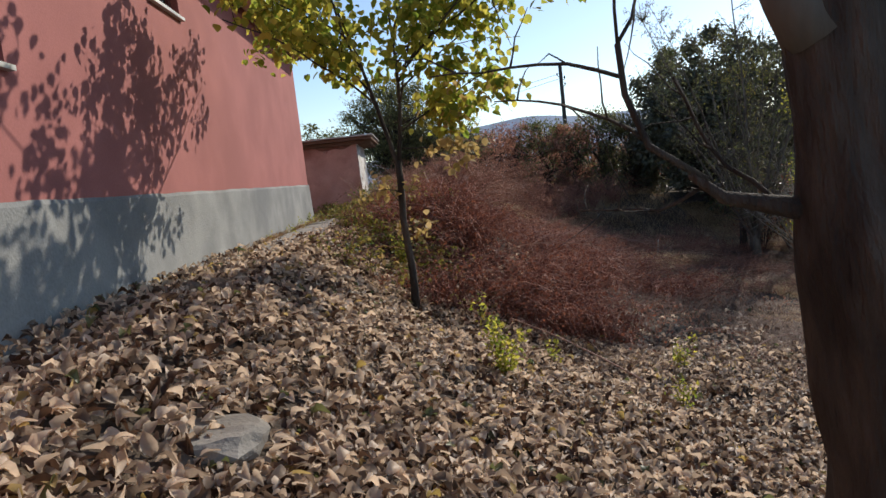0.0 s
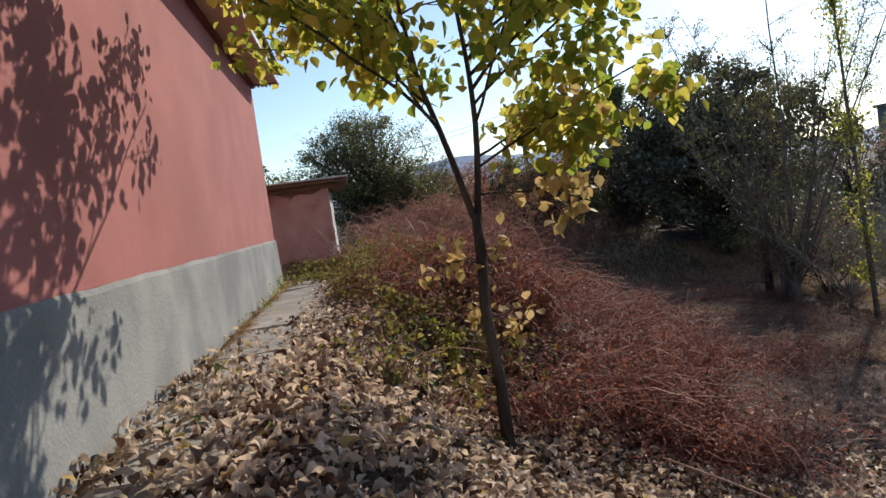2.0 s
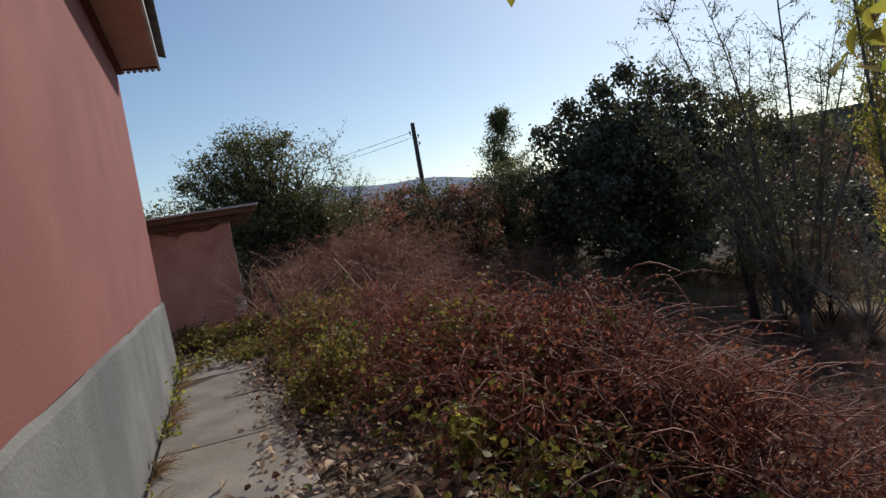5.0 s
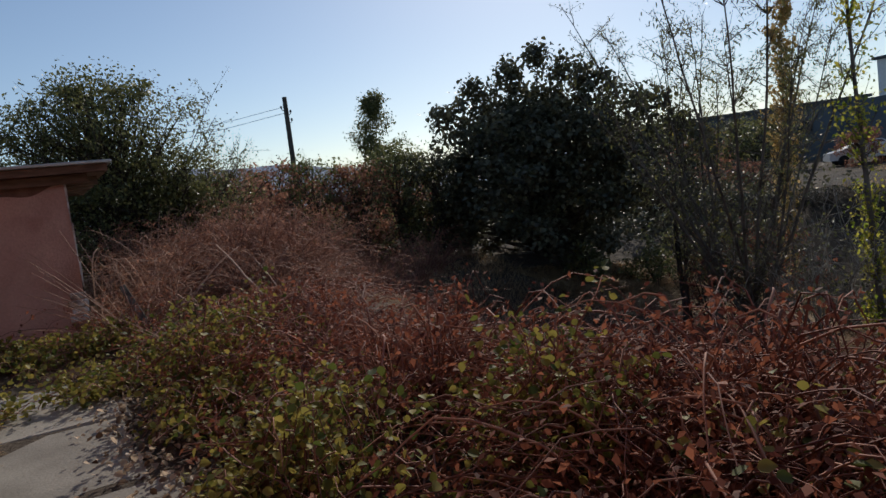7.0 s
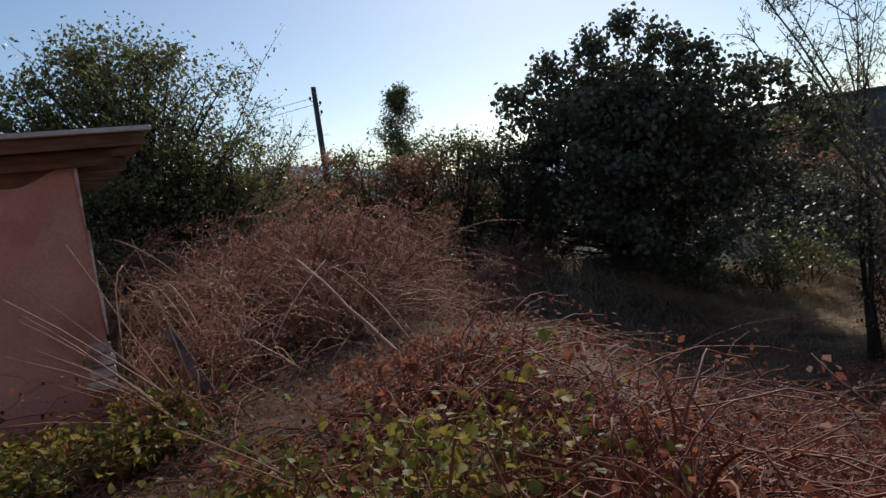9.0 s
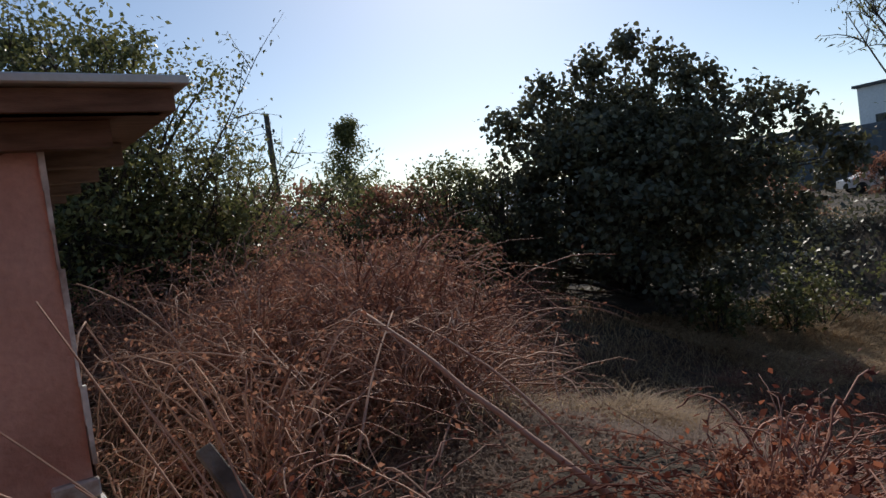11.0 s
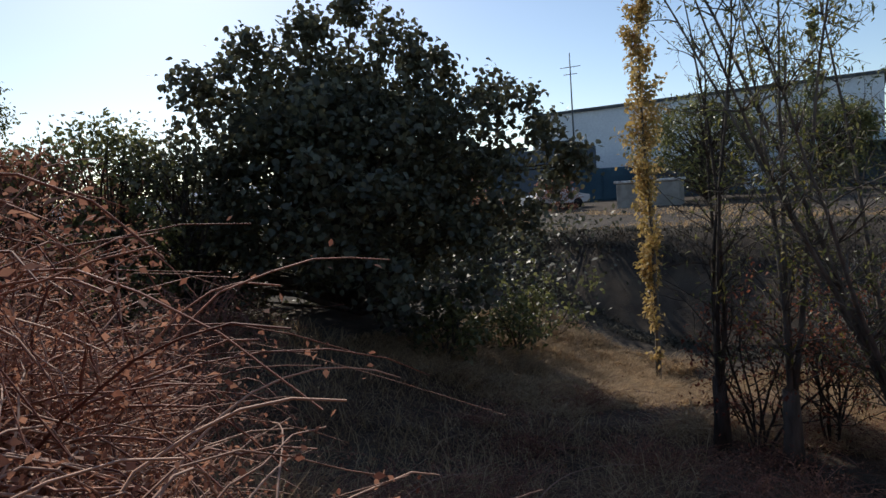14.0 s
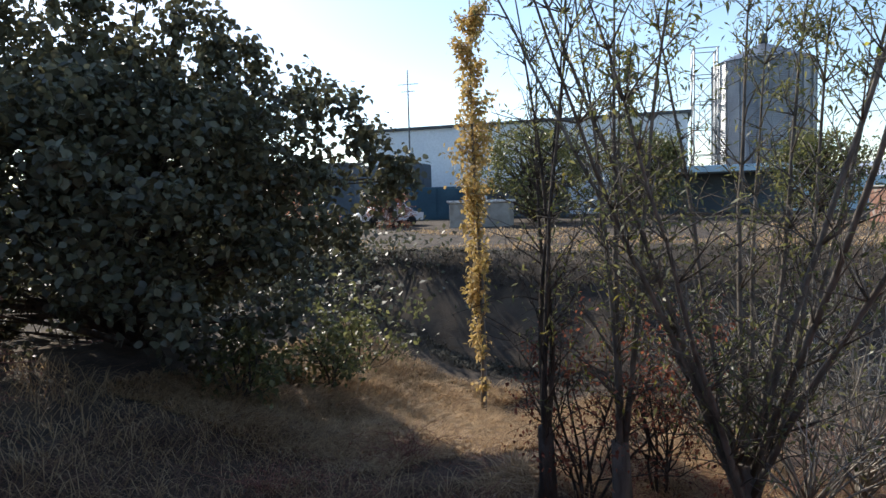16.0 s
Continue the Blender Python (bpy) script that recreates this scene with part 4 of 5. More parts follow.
# hedge and bushes at middle distance
for x, y, h, n, mm, lb in ((11.3, 22.0, 2.2, 3800, M_DARKLEAF, "dense dark green bush near the pole"), (14.2, 21.0, 1.7, 2200, M_DARKLEAF, "dense dark green bush near the pole"), (17.0, 23.0, 2.6, 2600, M_OLIVE, "dull green bush at middle distance"),
                           (6.2, 15.5, 2.0, 2400, M_TANLEAF, "rust coloured bush at middle distance"), (8.4, 17.0, 1.8, 2200, M_TANLEAF, "rust coloured bush at middle distance"), (10.2, 14.5, 1.3, 1500, M_OLIVE, "dull green bush at middle distance"),
                           (4.4, 13.0, 1.8, 2000, M_OLIVE, "dull green bush at middle distance"), (20.0, 17.0, 2.4, 2600, M_OLIVE, "dull green bush at middle distance"), (22.5, 13.5, 2.4, 2600, M_DARKLEAF, "dense dark green bush below the bank"), (9.0, 30.0, 2.5, 2000, M_OLIVE, "dull green bush at middle distance"),
                           (16.5, 19.5, 2.4, 2600, M_OLIVE, "dull green bush at middle distance"), (13.0, 16.5, 1.6, 1800, M_TANLEAF, "rust coloured bush at middle distance"), (20.5, 24.0, 3.2, 2600, M_DARKLEAF, "dense dark green bush at middle distance"), (5.0, 19.0, 2.2, 1800, M_TANLEAF, "rust coloured bush at middle distance"), (-2.5, 13.0, 2.6, 1800, M_OLIVE, "dull green bush at middle distance"), (27.0, 14.5, 2.0, 1500, M_TANLEAF, "rust coloured bush at middle distance")):
    dome("bush", (x, y), lb, M_BARK, mm, float(zg(x, y)) + 0.15, float(zg(x, y)) + h * 1.35, h * 0.85, 45, n // 45, 0.15, "kite", "bushes at middle distance", 0.06, 0.24, 2, category="shrub")


for x, y, top, r, mm, lb in ((7.0, 14.3, 2.5, 1.5, M_TANLEAF, "rust coloured bush at middle distance"), (8.3, 13.6, 2.5, 1.3, M_OLIVE, "dull green bush at middle distance"), (9.4, 13.0, 2.2, 1.2, M_TANLEAF, "rust coloured bush at middle distance"), (10.4, 12.3, 2.5, 1.2, M_OLIVE, "dull green bush at middle distance"), (11.3, 11.6, 2.3, 1.2, M_DARKLEAF, "dense dark green bush beside the large tree"), (5.4, 12.0, 2.0, 1.3, M_TANLEAF, "rust coloured bush at middle distance")):
    dome("bush", (x, y), lb, M_BARK, mm, float(zg(x, y)) + 0.1, top, r, 60, 75, 0.11, "kite", "bushes at middle distance", 0.05, 0.24, 3, category="shrub")


# ---- brambles, weeds and litter ----
def clear_of_path(x, y):
    """False where people walk: along the slabs and round the shed front."""
    a = (x < 1.25) & (y < 0.3)
    b = (np.abs(y - (0.25 + 0.62 * (x - 0.6))) < 0.55) & (x > 0.3) & (x < 2.9)
    c = (np.abs(y - 2.0) < 0.6) & (x >= 2.4) & (x < 4.9)
    return ~(a | b | c)


def in_shed(x, y):
    return (x < 1.2) & (y > 2.2) & (y < 5.6)


def canes(name, label, n, xr, yr, height, length, material, leafmat=None, leaves=0, size=0.04, thick=0.004, shape="kite", group="", flat=0.5, where=None, free=False):
    """A thicket of arching canes with small leaves along them."""
    b, c = Build(), Build()
    x, y = rng.uniform(*xr, n * 2), rng.uniform(*yr, n * 2)
    m = max(8, n // 52)
    hub = rng.integers(0, m, n * 2)
    tied = rng.random(n * 2) < 0.8
    x = np.where(tied, x[hub] + rng.normal(0, 0.10, n * 2), x)
    y = np.where(tied, y[hub] + rng.normal(0, 0.10, n * 2), y)
    vigour = rng.uniform(0.45, 1.5, m)[hub]
    ok = (~((x < 1.2) & (y < 0.15)) | free) & ~in_shed(x, y)
    if where is not None:
        ok &= where(x, y)
    x, y, vigour, tied = x[ok][:n], y[ok][:n], vigour[ok][:n], tied[ok][:n]
    n = len(x)
    h = height * (0.4 + 0.9 * rng.random(n)) * np.where(tied, vigour, 0.7) * np.where(clear_of_path(x, y), 1.0, 0.45)
    a, k = rng.uniform(0, 6.28, n), 10
    t = np.linspace(0, 1, k)[None]
    ln = length * rng.uniform(0.4, 1.5, n)
    bend = rng.normal(0, 0.5, n) * ln
    ca, sa = np.cos(a)[:, None], np.sin(a)[:, None]
    px = x[:, None] + ca * ln[:, None] * t * flat * 2 - sa * bend[:, None] * t * t
    py = y[:, None] + sa * ln[:, None] * t * flat * 2 + ca * bend[:, None] * t * t
    z0 = zg(x, y)[:, None]
    pts = np.stack([px, py, z0 + h[:, None] * 1.1 * np.sin(t * rng.uniform(1.5, 3.0, n)[:, None])], -1)
    pts[:, 1:] += np.cumsum(rng.normal(0, 0.019, (n, k - 1, 3)), 1)
    gz = zg(pts[..., 0], pts[..., 1])
    pts[..., 2] = np.maximum(pts[..., 2], gz + 0.02)
    pts[:, 0, 2] = gz[:, 0]
    good = (clear_of_path(pts[..., 0], pts[..., 1]) | ((pts[..., 2] < gz + 0.34) & ((pts[..., 0] > 0.95) | (pts[..., 1] > 0.2)))).all(1) & ~in_shed(pts[..., 0], pts[..., 1]).any(1)
    if free:
        good = (pts[..., 2] < gz + 0.34).all(1) & ~in_shed(pts[..., 0], pts[..., 1]).any(1) & ((pts[..., 0] > 0.08) | (pts[..., 1] > 0.08)).all(1)
    pts = pts[good]
    b.tubes(pts, np.linspace(thick, thick * 0.45, k)[None] * rng.uniform(0.5, 1.7, len(pts))[:, None] * np.where(rng.random(len(pts)) < 0.06, 1.5, 1)[:, None])
    lp = pts
    ob = thing(name, (0, 0, 0), label, "brambles", group, "stuff")
    part("canes", b, material, ob)
    if leaves:
        p = on_tips(lp, leaves, 0.035, 0.15)
        p[:, 2] = np.maximum(p[:, 2], zg(p[:, 0], p[:, 1]) + 0.02)
        c.leaves(p, size, shape, 1.0, 0.3)
        part("leaves", c, leafmat, ob)


canes("bramble_thicket", "russet bramble heap with small red leaves", 3600, (2.2, 7.0), (-7.7, -1.0), 0.40, 0.65, M_CANE, M_REDLEAF, 46000, 0.040, 0.0048, where=lambda x, y: (x < 4.9 + 0.85 * np.maximum(y + 4, 0)) & (y < -2.6))
canes("bramble_thicket", "russet bramble thicket sprawling over the slope", 3200, (1.3, 7.5), (-4.5, 2.4), 0.33, 0.75, M_CANE, M_REDLEAF, 40000, 0.04, 0.005, where=lambda x, y: ((y < 0.6) | (x < 4.0)) & clear_of_path(x, y))
canes("dry_thicket", "tangle of dry reddish vines and canes", 3300, (1.3, 5.4), (2.4, 8.0), 0.54, 0.75, M_STRAW, M_TANLEAF, 52000, 0.034, 0.0060, where=lambda x, y: (y > 0.45 * x + 1.9) & (x < 4.3 + 0.35 * (y - 3.2)))
canes("dry_thicket", "russet dry bramble and vine tangle", 3000, (2.0, 10.0), (4.2, 14.0), 0.70, 0.9, M_CANE, M_TANLEAF, 30000, 0.045, 0.006, where=lambda x, y: y > 0.9 * x + 0.6)
canes("slope_thicket", "low russet growth on the shaded slope", 3600, (5.0, 13.0), (-4.0, 6.0), 0.22, 0.5, M_CANE, M_TANLEAF, 26000, 0.032, 0.0035)
canes("weed_patch", "low weeds with yellow and green leaves", 520, (1.25, 2.5), (-4.4, -0.7), 0.38, 0.4, M_CANE, M_WEED, 8000, 0.036, 0.004, "round")
canes("weed_patch", "low weeds with yellow and green leaves", 240, (1.5, 2.6), (-7.8, -4.9), 0.28, 0.4, M_CANE, M_WEED, 2400, 0.045, 0.004, "round")


canes("weed_patch", "low weeds and seedlings at the foot of the shed", 420, (-0.6, 1.6), (-0.6, 2.3), 0.30, 0.35, M_CANE, M_WEED, 4200, 0.045, 0.004, "round", free=True)


def big_canes(n, xr, yr, label, top):
    """Long thick pale canes that arch over the thicket, each a thing of its own."""
    made = 0
    while made < n:
        x, y = rng.uniform(*xr), rng.uniform(*yr)
        a = rng.uniform(0, 6.28)
        ln, h = rng.uniform(0.8, 1.8), rng.uniform(0.4, 1.0) * top
        t = np.linspace(0, 1, 12)
        px, py = x + math.cos(a) * ln * t, y + math.sin(a) * ln * t + 0.15 * np.sin(t * 4 + a)
        if not clear_of_path(px, py).all() or in_shed(px, py).any() or (px < 1.3).any():
            continue
        z0 = float(zg(x, y))
        pz = np.maximum(z0 + h * np.sin(t * rng.uniform(2.2, 3.0)) + np.cumsum(rng.normal(0, 0.006, 12)), zg(px, py) + 0.03)
        pz[0] = z0
        b = Build()
        b.tube(np.stack([px - x, py - y, pz - z0], -1), np.linspace(rng.uniform(0.006, 0.011), 0.003, 12), 5)
        ob = part("dry_cane", b, M_STRAW)
        ob.matrix_basis = Matrix.Translation((x, y, z0))
        tagged(ob, label, "cane", "long dry canes")
        made += 1


big_canes(46, (1.4, 4.5), (2.4, 6.5), "long pale dry cane arching over the thicket", 0.55)
big_canes(34, (1.6, 5.5), (-6.5, 0.5), "long dry russet cane arching over the brambles", 0.42)
big_canes(26, (5.0, 9.0), (-2.0, 5.0), "pale dead branch lying on the slope", 0.22)
big_canes(36, (4.8, 9.5), (-9.5, -1.5), "pale dead twig lying in the hollow", 0.14)


def grass(name, label, n, xr, yr, h, material, where=None, w=0.005, lay=1.0):
    """Blades of dry grass."""
    x, y = rng.uniform(*xr, n), rng.uniform(*yr, n)
    k = ((x > 1.2) | (y > 0.2)) & ~in_shed(x, y)
    if where is not None:
        k &= where(x, y)
    x, y = x[k], y[k]
    n = len(x)
    z = zg(x, y)
    a = rng.uniform(0, 6.28, n)
    hh = h * rng.uniform(0.3, 1.4, n) * (0.6 + 0.6 * np.clip(lump(x, y, 2.7, 11) + 0.4, 0, 1.2)) / lay
    out = rng.uniform(0.3, 1.3, n) * hh * lay * lay
    d = np.stack([np.cos(a), np.sin(a), 0 * a], -1)
    s = np.stack([-np.sin(a), np.cos(a), 0 * a], -1) * w
    p = np.stack([x, y, z], -1)
    up = np.array([0, 0, 1.0])
    m = p + d * (out * 0.35)[:, None] + up * (hh * 0.65)[:, None]
    e = p + d * out[:, None] + up * (hh * rng.uniform(0.5, 1.0, n))[:, None]
    v = np.stack([p - s, p + s, m + s * 0.8, m - s * 0.8, e], 1)
    b = Build()
    base = (np.arange(n) * 5)[:, None]
    b.add(v, base + np.array([[0, 1, 2, 3]]))
    b.f.setdefault(3, []).append(base + np.array([[3, 2, 4]]))
    tagged(part(name, b, material), label, "grass", kind="stuff")


grass("dry_grass", "dry golden grass on the sunlit lip of the hollow", 80000, (12, 20.5), (0.0, 9), 0.26, M_GRASS, lambda x, y: lump(x, y, 0.9, 4) > -0.8, 0.009, 1.7)
grass("dry_grass", "matted brown grass over the slope", 110000, (4.0, 15), (-9, 8), 0.22, M_BROWNGRASS, lambda x, y: lump(x, y, 1.1, 7) > -0.8, 0.004, 1.9)
grass("dry_grass", "matted dry grass in the hollow", 40000, (7.0, 20), (-14, 1), 0.26, M_BROWNGRASS, lambda x, y: lump(x, y, 0.8, 8) > -0.4, 0.008, 1.6)
grass("dry_grass", "short trodden dry grass by the shed", 44000, (0.6, 5.8), (0.0, 3.8), 0.16, M_BROWNGRASS, lambda x, y: lump(x, y, 2.4, 3) > -0.35, 0.003, 2.2)
grass("dry_grass", "pale dry grass between the saplings", 48000, (7.5, 15), (-6, 1.4), 0.24, M_GRASS, lambda x, y: lump(x, y, 1.3, 2) > -0.1, 0.004, 1.7)
grass("dry_grass", "rounded mound of matted golden grass", 24000, (4.2, 5.8), (2.3, 3.7), 0.18, M_GRASS, lambda x, y: np.hypot((x - 4.95) / 0.7, (y - 3.0) / 0.6) < 1, 0.0025, 1.8)
grass("dry_grass", "dry grass between the brambles", 30000, (1.2, 12), (3, 16), 0.35, M_GRASS, None, 0.005, 1.5)
grass("dry_grass", "grass coloured dark for the shade on the face of the bank", 60000, (21.5, 26.8), (-30, 14), 0.22, M_BANKGRASS, None, 0.012, 1.6)
grass("dry_grass", "dry grass along the top of the bank", 26000, (26.5, 40), (-30, 30), 0.16, M_GRASS, lambda x, y: lump(x, y, 0.5, 5) > -0.2, 0.02, 1.3)


def wall_tufts():
    """Tufts of yellowed grass rooted in the joint between the slabs and the plinth."""
    b = Build()
    for y in (-9.6, -7.1, -6.3, -5.75, -5.5, -5.2, -4.3, -3.1, -2.6, -1.5, -0.6):
        for k in range(60):
            a, ln = rng.uniform(-1.3, 1.3), rng.uniform(0.10, 0.30)
            p = curve((0.075 + abs(rng.normal(0, 0.02)), y + rng.normal(0, 0.10), 0.0), (math.cos(a) * 0.8, math.sin(a), 0.9), ln, 4, 0.22, 0.1)
            p[:, 0] = np.maximum(p[:, 0], 0.065)
            p[:, 2] = np.maximum(p[:, 2], 0.01)
            b.tube(p, np.linspace(0.0028, 0.001, 5), 3)
    tagged(part("dry_grass", b, M_GRASS), "yellowed grass tufts along the foot of the plinth", "grass", kind="stuff")


wall_tufts()


def litter(name, label, n, where, size, shape, material, lift=0.03, tilt=0.7):
    pts = where(n)
    x, y = pts[:, 0], pts[:, 1]
    z = zg(x, y) + rng.uniform(0.01, lift, len(x)) + np.where(x < 1.15, 0.02, 0)
    b = Build()
    b.leaves(np.stack([x, y, z], -1), size, shape, tilt, 0.0)
    tagged(part(name, b, material), label, "leaf litter", kind="stuff")


def drift(n):
    x, y = rng.uniform(0.04, 8.5, n * 2), rng.uniform(-17.5, -3.0, n * 2)
    p = np.exp(-np.maximum(y + 7.9, 0) / 0.8) * np.exp(-np.maximum(x - 4.0, 0) / 3.0) * (0.5 + 0.5 * (lump(x, y, 1.9, 6) > -0.2)) * np.where((x < 0.75) & (y > -12.6), 0.25, 1.0)
    k = rng.random(n * 2) < p
    return np.stack([x[k], y[k]], -1)


litter("fallen_leaves", "deep drift of curled brown and pale fallen leaves", 64000, drift, 0.078, "dead", M_DEAD, 0.09, 0.8)
litter("fallen_leaves", "freshly fallen yellow leaves on the brown litter", 1100, drift, 0.08, "dead", M_YELLOW, 0.10)
litter("fallen_leaves", "freshly fallen dull green leaves on the brown litter", 900, drift, 0.08, "dead", M_OLIVE, 0.10)


def path_edge(n):
    y = rng.uniform(-7.5, 0.5, n)
    return np.stack([1.06 + rng.normal(0, 0.16, n), y], -1)


def under_brush(n):
    x, y = rng.uniform(1.3, 9, n), rng.uniform(-8, 8, n)
    k = ~in_shed(x, y)
    return np.stack([x[k], y[k]], -1)


litter("fallen_leaves", "scatter of small dry leaves along the path edge", 1500, path_edge, 0.045, "curl", M_DEAD, 0.04)
litter("fallen_leaves", "dry leaves and crumbs under the brambles", 26000, under_brush, 0.04, "curl", M_TANLEAF, 0.05)


def slabs():
    p = thing("pavement", (0, 0, 0), "cracked concrete slab path along the house wall", "path", kind="structure")
    ys = np.arange(-17.0, -1.0, 1.45)
    for k, y in enumerate(ys):
        w = 1.02 + 0.06 * math.sin(k * 2.3)
        me = bevelled((0.062, y + 0.012, -0.14), (w, y + 1.44, 0.012 * math.sin(k * 1.7)), 0.015)
        part("slab", me, M_SLAB, p, smooth=False)


slabs()


# ---- far side ----
def utility_pole():
    x, y = 12.0, 25.8
    at = np.array([x, y, float(zg(x, y)) - 0.3])
    t = thing("utility_pole", at, "dark weathered wooden utility pole with insulators", "utility pole")
    b = Build()
    b.tube(np.array([(0, 0, 0), (0, 0, 4), (0, 0, 7.75)]), [0.15, 0.13, 0.11], 9)
    part("pole", b, M_POLE, t)
    for dx, dz in ((-0.22, 7.2), (0.22, 7.0), (0.22, 6.6)):
        b = Build()
        b.tube(np.array([(0, 0, dz - 0.1), (dx * 0.8, 0, dz - 0.08), (dx, 0, dz)]), 0.02, 5)
        b.tube(np.array([(dx, 0, dz), (dx, 0, dz + 0.1), (dx, 0, dz + 0.14)]), [0.045, 0.05, 0.02], 6)
        part("insulator", b, M_STEEL, t)
    for dx, dz, ex, ey, ez in ((-0.22, 7.25, -30, 18, 6.2), (0.22, 7.05, -30, 18.6, 5.9)):
        b = Build()
        s = np.linspace(0, 1, 16)
        p = np.stack([dx + (ex - dx) * s, ey * s, dz + (ez - dz) * s - 4 * 1.0 * s * (1 - s)], -1)
        b.tube(p, 0.012, 3)
        part("cable", b, M_WIRE, t)


utility_pole()


def bank_scrub():
    """Dark scrub on the shaded bank."""
    n = 300
    y = rng.uniform(9, 42, n)
    x = rng.uniform(20, 28, n)
    b = Build()
    w = rng.integers(0, n, 24000)
    p = np.stack([x[w], y[w], zg(x[w], y[w]) + 0.25], -1) + rng.normal(0, 1, (24000, 3)) * np.array([1.0, 1.2, 0.5])
    p[:, 2] = np.maximum(p[:, 2], zg(p[:, 0], p[:, 1]) + 0.03)
    b.leaves(p, 0.20, "kite", 1.0, 0.2)
    tagged(part("scrub", b, M_DARKLEAF), "dark scrub over the shaded bank", "scrub", kind="stuff")


bank_scrub()
PLAT = -0.4


def long_building(name, a, c, depth, z0, z1, material, label, windows=(), win_z=(0, 0), roof_rise=0.0, trim=None, rise2=None):
    """A building whose front runs from a to c."""
    a, c = Vector((*a, 0)), Vector((*c, 0))
    d = c - a
    ang = math.atan2(d.y, d.x)
    ln = d.length
    t = thing(name, (a.x, a.y, z0), label, "building")
    t.matrix_basis = Matrix.Translation((a.x, a.y, z0)) @ Matrix.Rotation(ang, 4, "Z")
    h = z1 - z0
    h2 = h if rise2 is None else rise2 - z0
    b = Build()
    v = np.array([(0, 0, 0), (ln, 0, 0), (ln, depth, 0), (0, depth, 0), (0, 0, h), (ln, 0, h2), (ln, depth, h2), (0, depth, h)])
    b.add(v, [(3, 2, 1, 0), (4, 5, 6, 7), (0, 1, 5, 4), (1, 2, 6, 5), (2, 3, 7, 6), (3, 0, 4, 7)])
    part("wall", b, material, t, smooth=False)
    b = Build()
    b.add(np.array([(-0.3, -0.3, h), (ln + 0.3, -0.3, h2), (ln + 0.3, depth, h2 + roof_rise), (-0.3, depth, h + roof_rise), (-0.3, -0.3, h + 0.25), (ln + 0.3, -0.3, h2 + 0.25), (ln + 0.3, depth, h2 + 0.25 + roof_rise), (-0.3, depth, h + 0.25 + roof_rise)]) + np.array([0, 0, 0.01]),
          [(3, 2, 1, 0), (4, 5, 6, 7), (0, 1, 5, 4), (1, 2, 6, 5), (2, 3, 7, 6), (3, 0, 4, 7)])
    part("roof", b, trim or M_STEEL, t, smooth=False)
    for u in windows:
        x = ln * u
        w = part("window", _frame(x, win_z, z0), M_STEEL, t, smooth=False)
        g = Build()
        g.box((x - 0.62, -0.05, win_z[0] - z0 + 0.08), (x + 0.62, -0.02, win_z[1] - z0 - 0.08))
        part("pane", g, M_GLASS_DK, w, smooth=False)
    return t


def _frame(x, win_z, z0):
    b = Build()
    a, c = win_z[0] - z0, win_z[1] - z0
    b.box((x - 0.7, -0.10, a), (x - 0.62, -0.01, c))
    b.box((x + 0.62, -0.10, a), (x + 0.7, -0.01, c))
    b.box((x - 0.62, -0.10, a), (x + 0.62, -0.01, a + 0.08))
    b.box((x - 0.62, -0.10, c - 0.08), (x + 0.62, -0.01, c))
    b.box((x - 0.04, -0.09, a + 0.08), (x + 0.04, -0.012, c - 0.08))
    return b


white = long_building("warehouse", (66.5, 25.3), (64.6, -3.6), 14, PLAT, 7.8, M_FARWHITE, "long white clad warehouse with a flat roof", (0.07, 0.12, 0.86), (3.9, 5.3), 0.0, M_STEEL)
grey = long_building("low_hall", (50.5, 44.0), (66.0, 26.0), 9, PLAT, 4.6, M_FARGREY, "long low grey-blue hall with a dark roof", (0.2, 0.28, 0.36, 0.44, 0.7, 0.78), (2.2, 3.4), 0.0, M_STEEL, rise2=4.7)
for k, (x, y, ln, hh, mm, lb) in enumerate(((58.0, 20.5, 6.1, 4.6, M_FARGREY, "grey steel store beside the warehouse"), (56.0, 15.8, 6.1, 2.6, M_TEAL, "blue steel container on the plateau"), (55.5, 8.8, 6.0, 2.5, M_FARGREY, "grey steel container on the plateau"))):
    t = thing("container", (x, y, PLAT), lb, "container", "containers")
    part("body", bevelled((0, -ln / 2, 0), (2.4, ln / 2, hh), 0.05), mm, t, smooth=False)
    for s in (-1, 1):
        part("door", bevelled((-0.06, s * ln / 4 - ln / 4 + 0.1, 0.15), (-0.004, s * ln / 4 + ln / 4 - 0.1, hh - 0.15), 0.02), mm, t, smooth=False)


long_building("store_building", (88.0, -34.0), (84.0, -56.0), 10, PLAT, 5.6, M_BEIGE, "tan rendered store building beyond the hollow", (0.15, 0.4, 0.65, 0.9), (1.6, 3.0), 0.4, M_TIN)


def antenna():
    t = thing("antenna_mast", (60, 19.2, PLAT), "thin steel antenna mast with short cross arms", "mast")
    b = Build()
    b.tube(np.array([(0, 0, 0), (0, 0, 6), (0, 0, 12.6)]), [0.10, 0.08, 0.04], 6)
    part("mast", b, M_STEEL, t)
    for z, w in ((11.4, 0.9), (10.8, 0.6)):
        b = Build()
        b.tube(np.array([(0, -w, z), (0, 0, z), (0, w, z)]), 0.03, 4)
        part("arm", b, M_STEEL, t)


antenna()


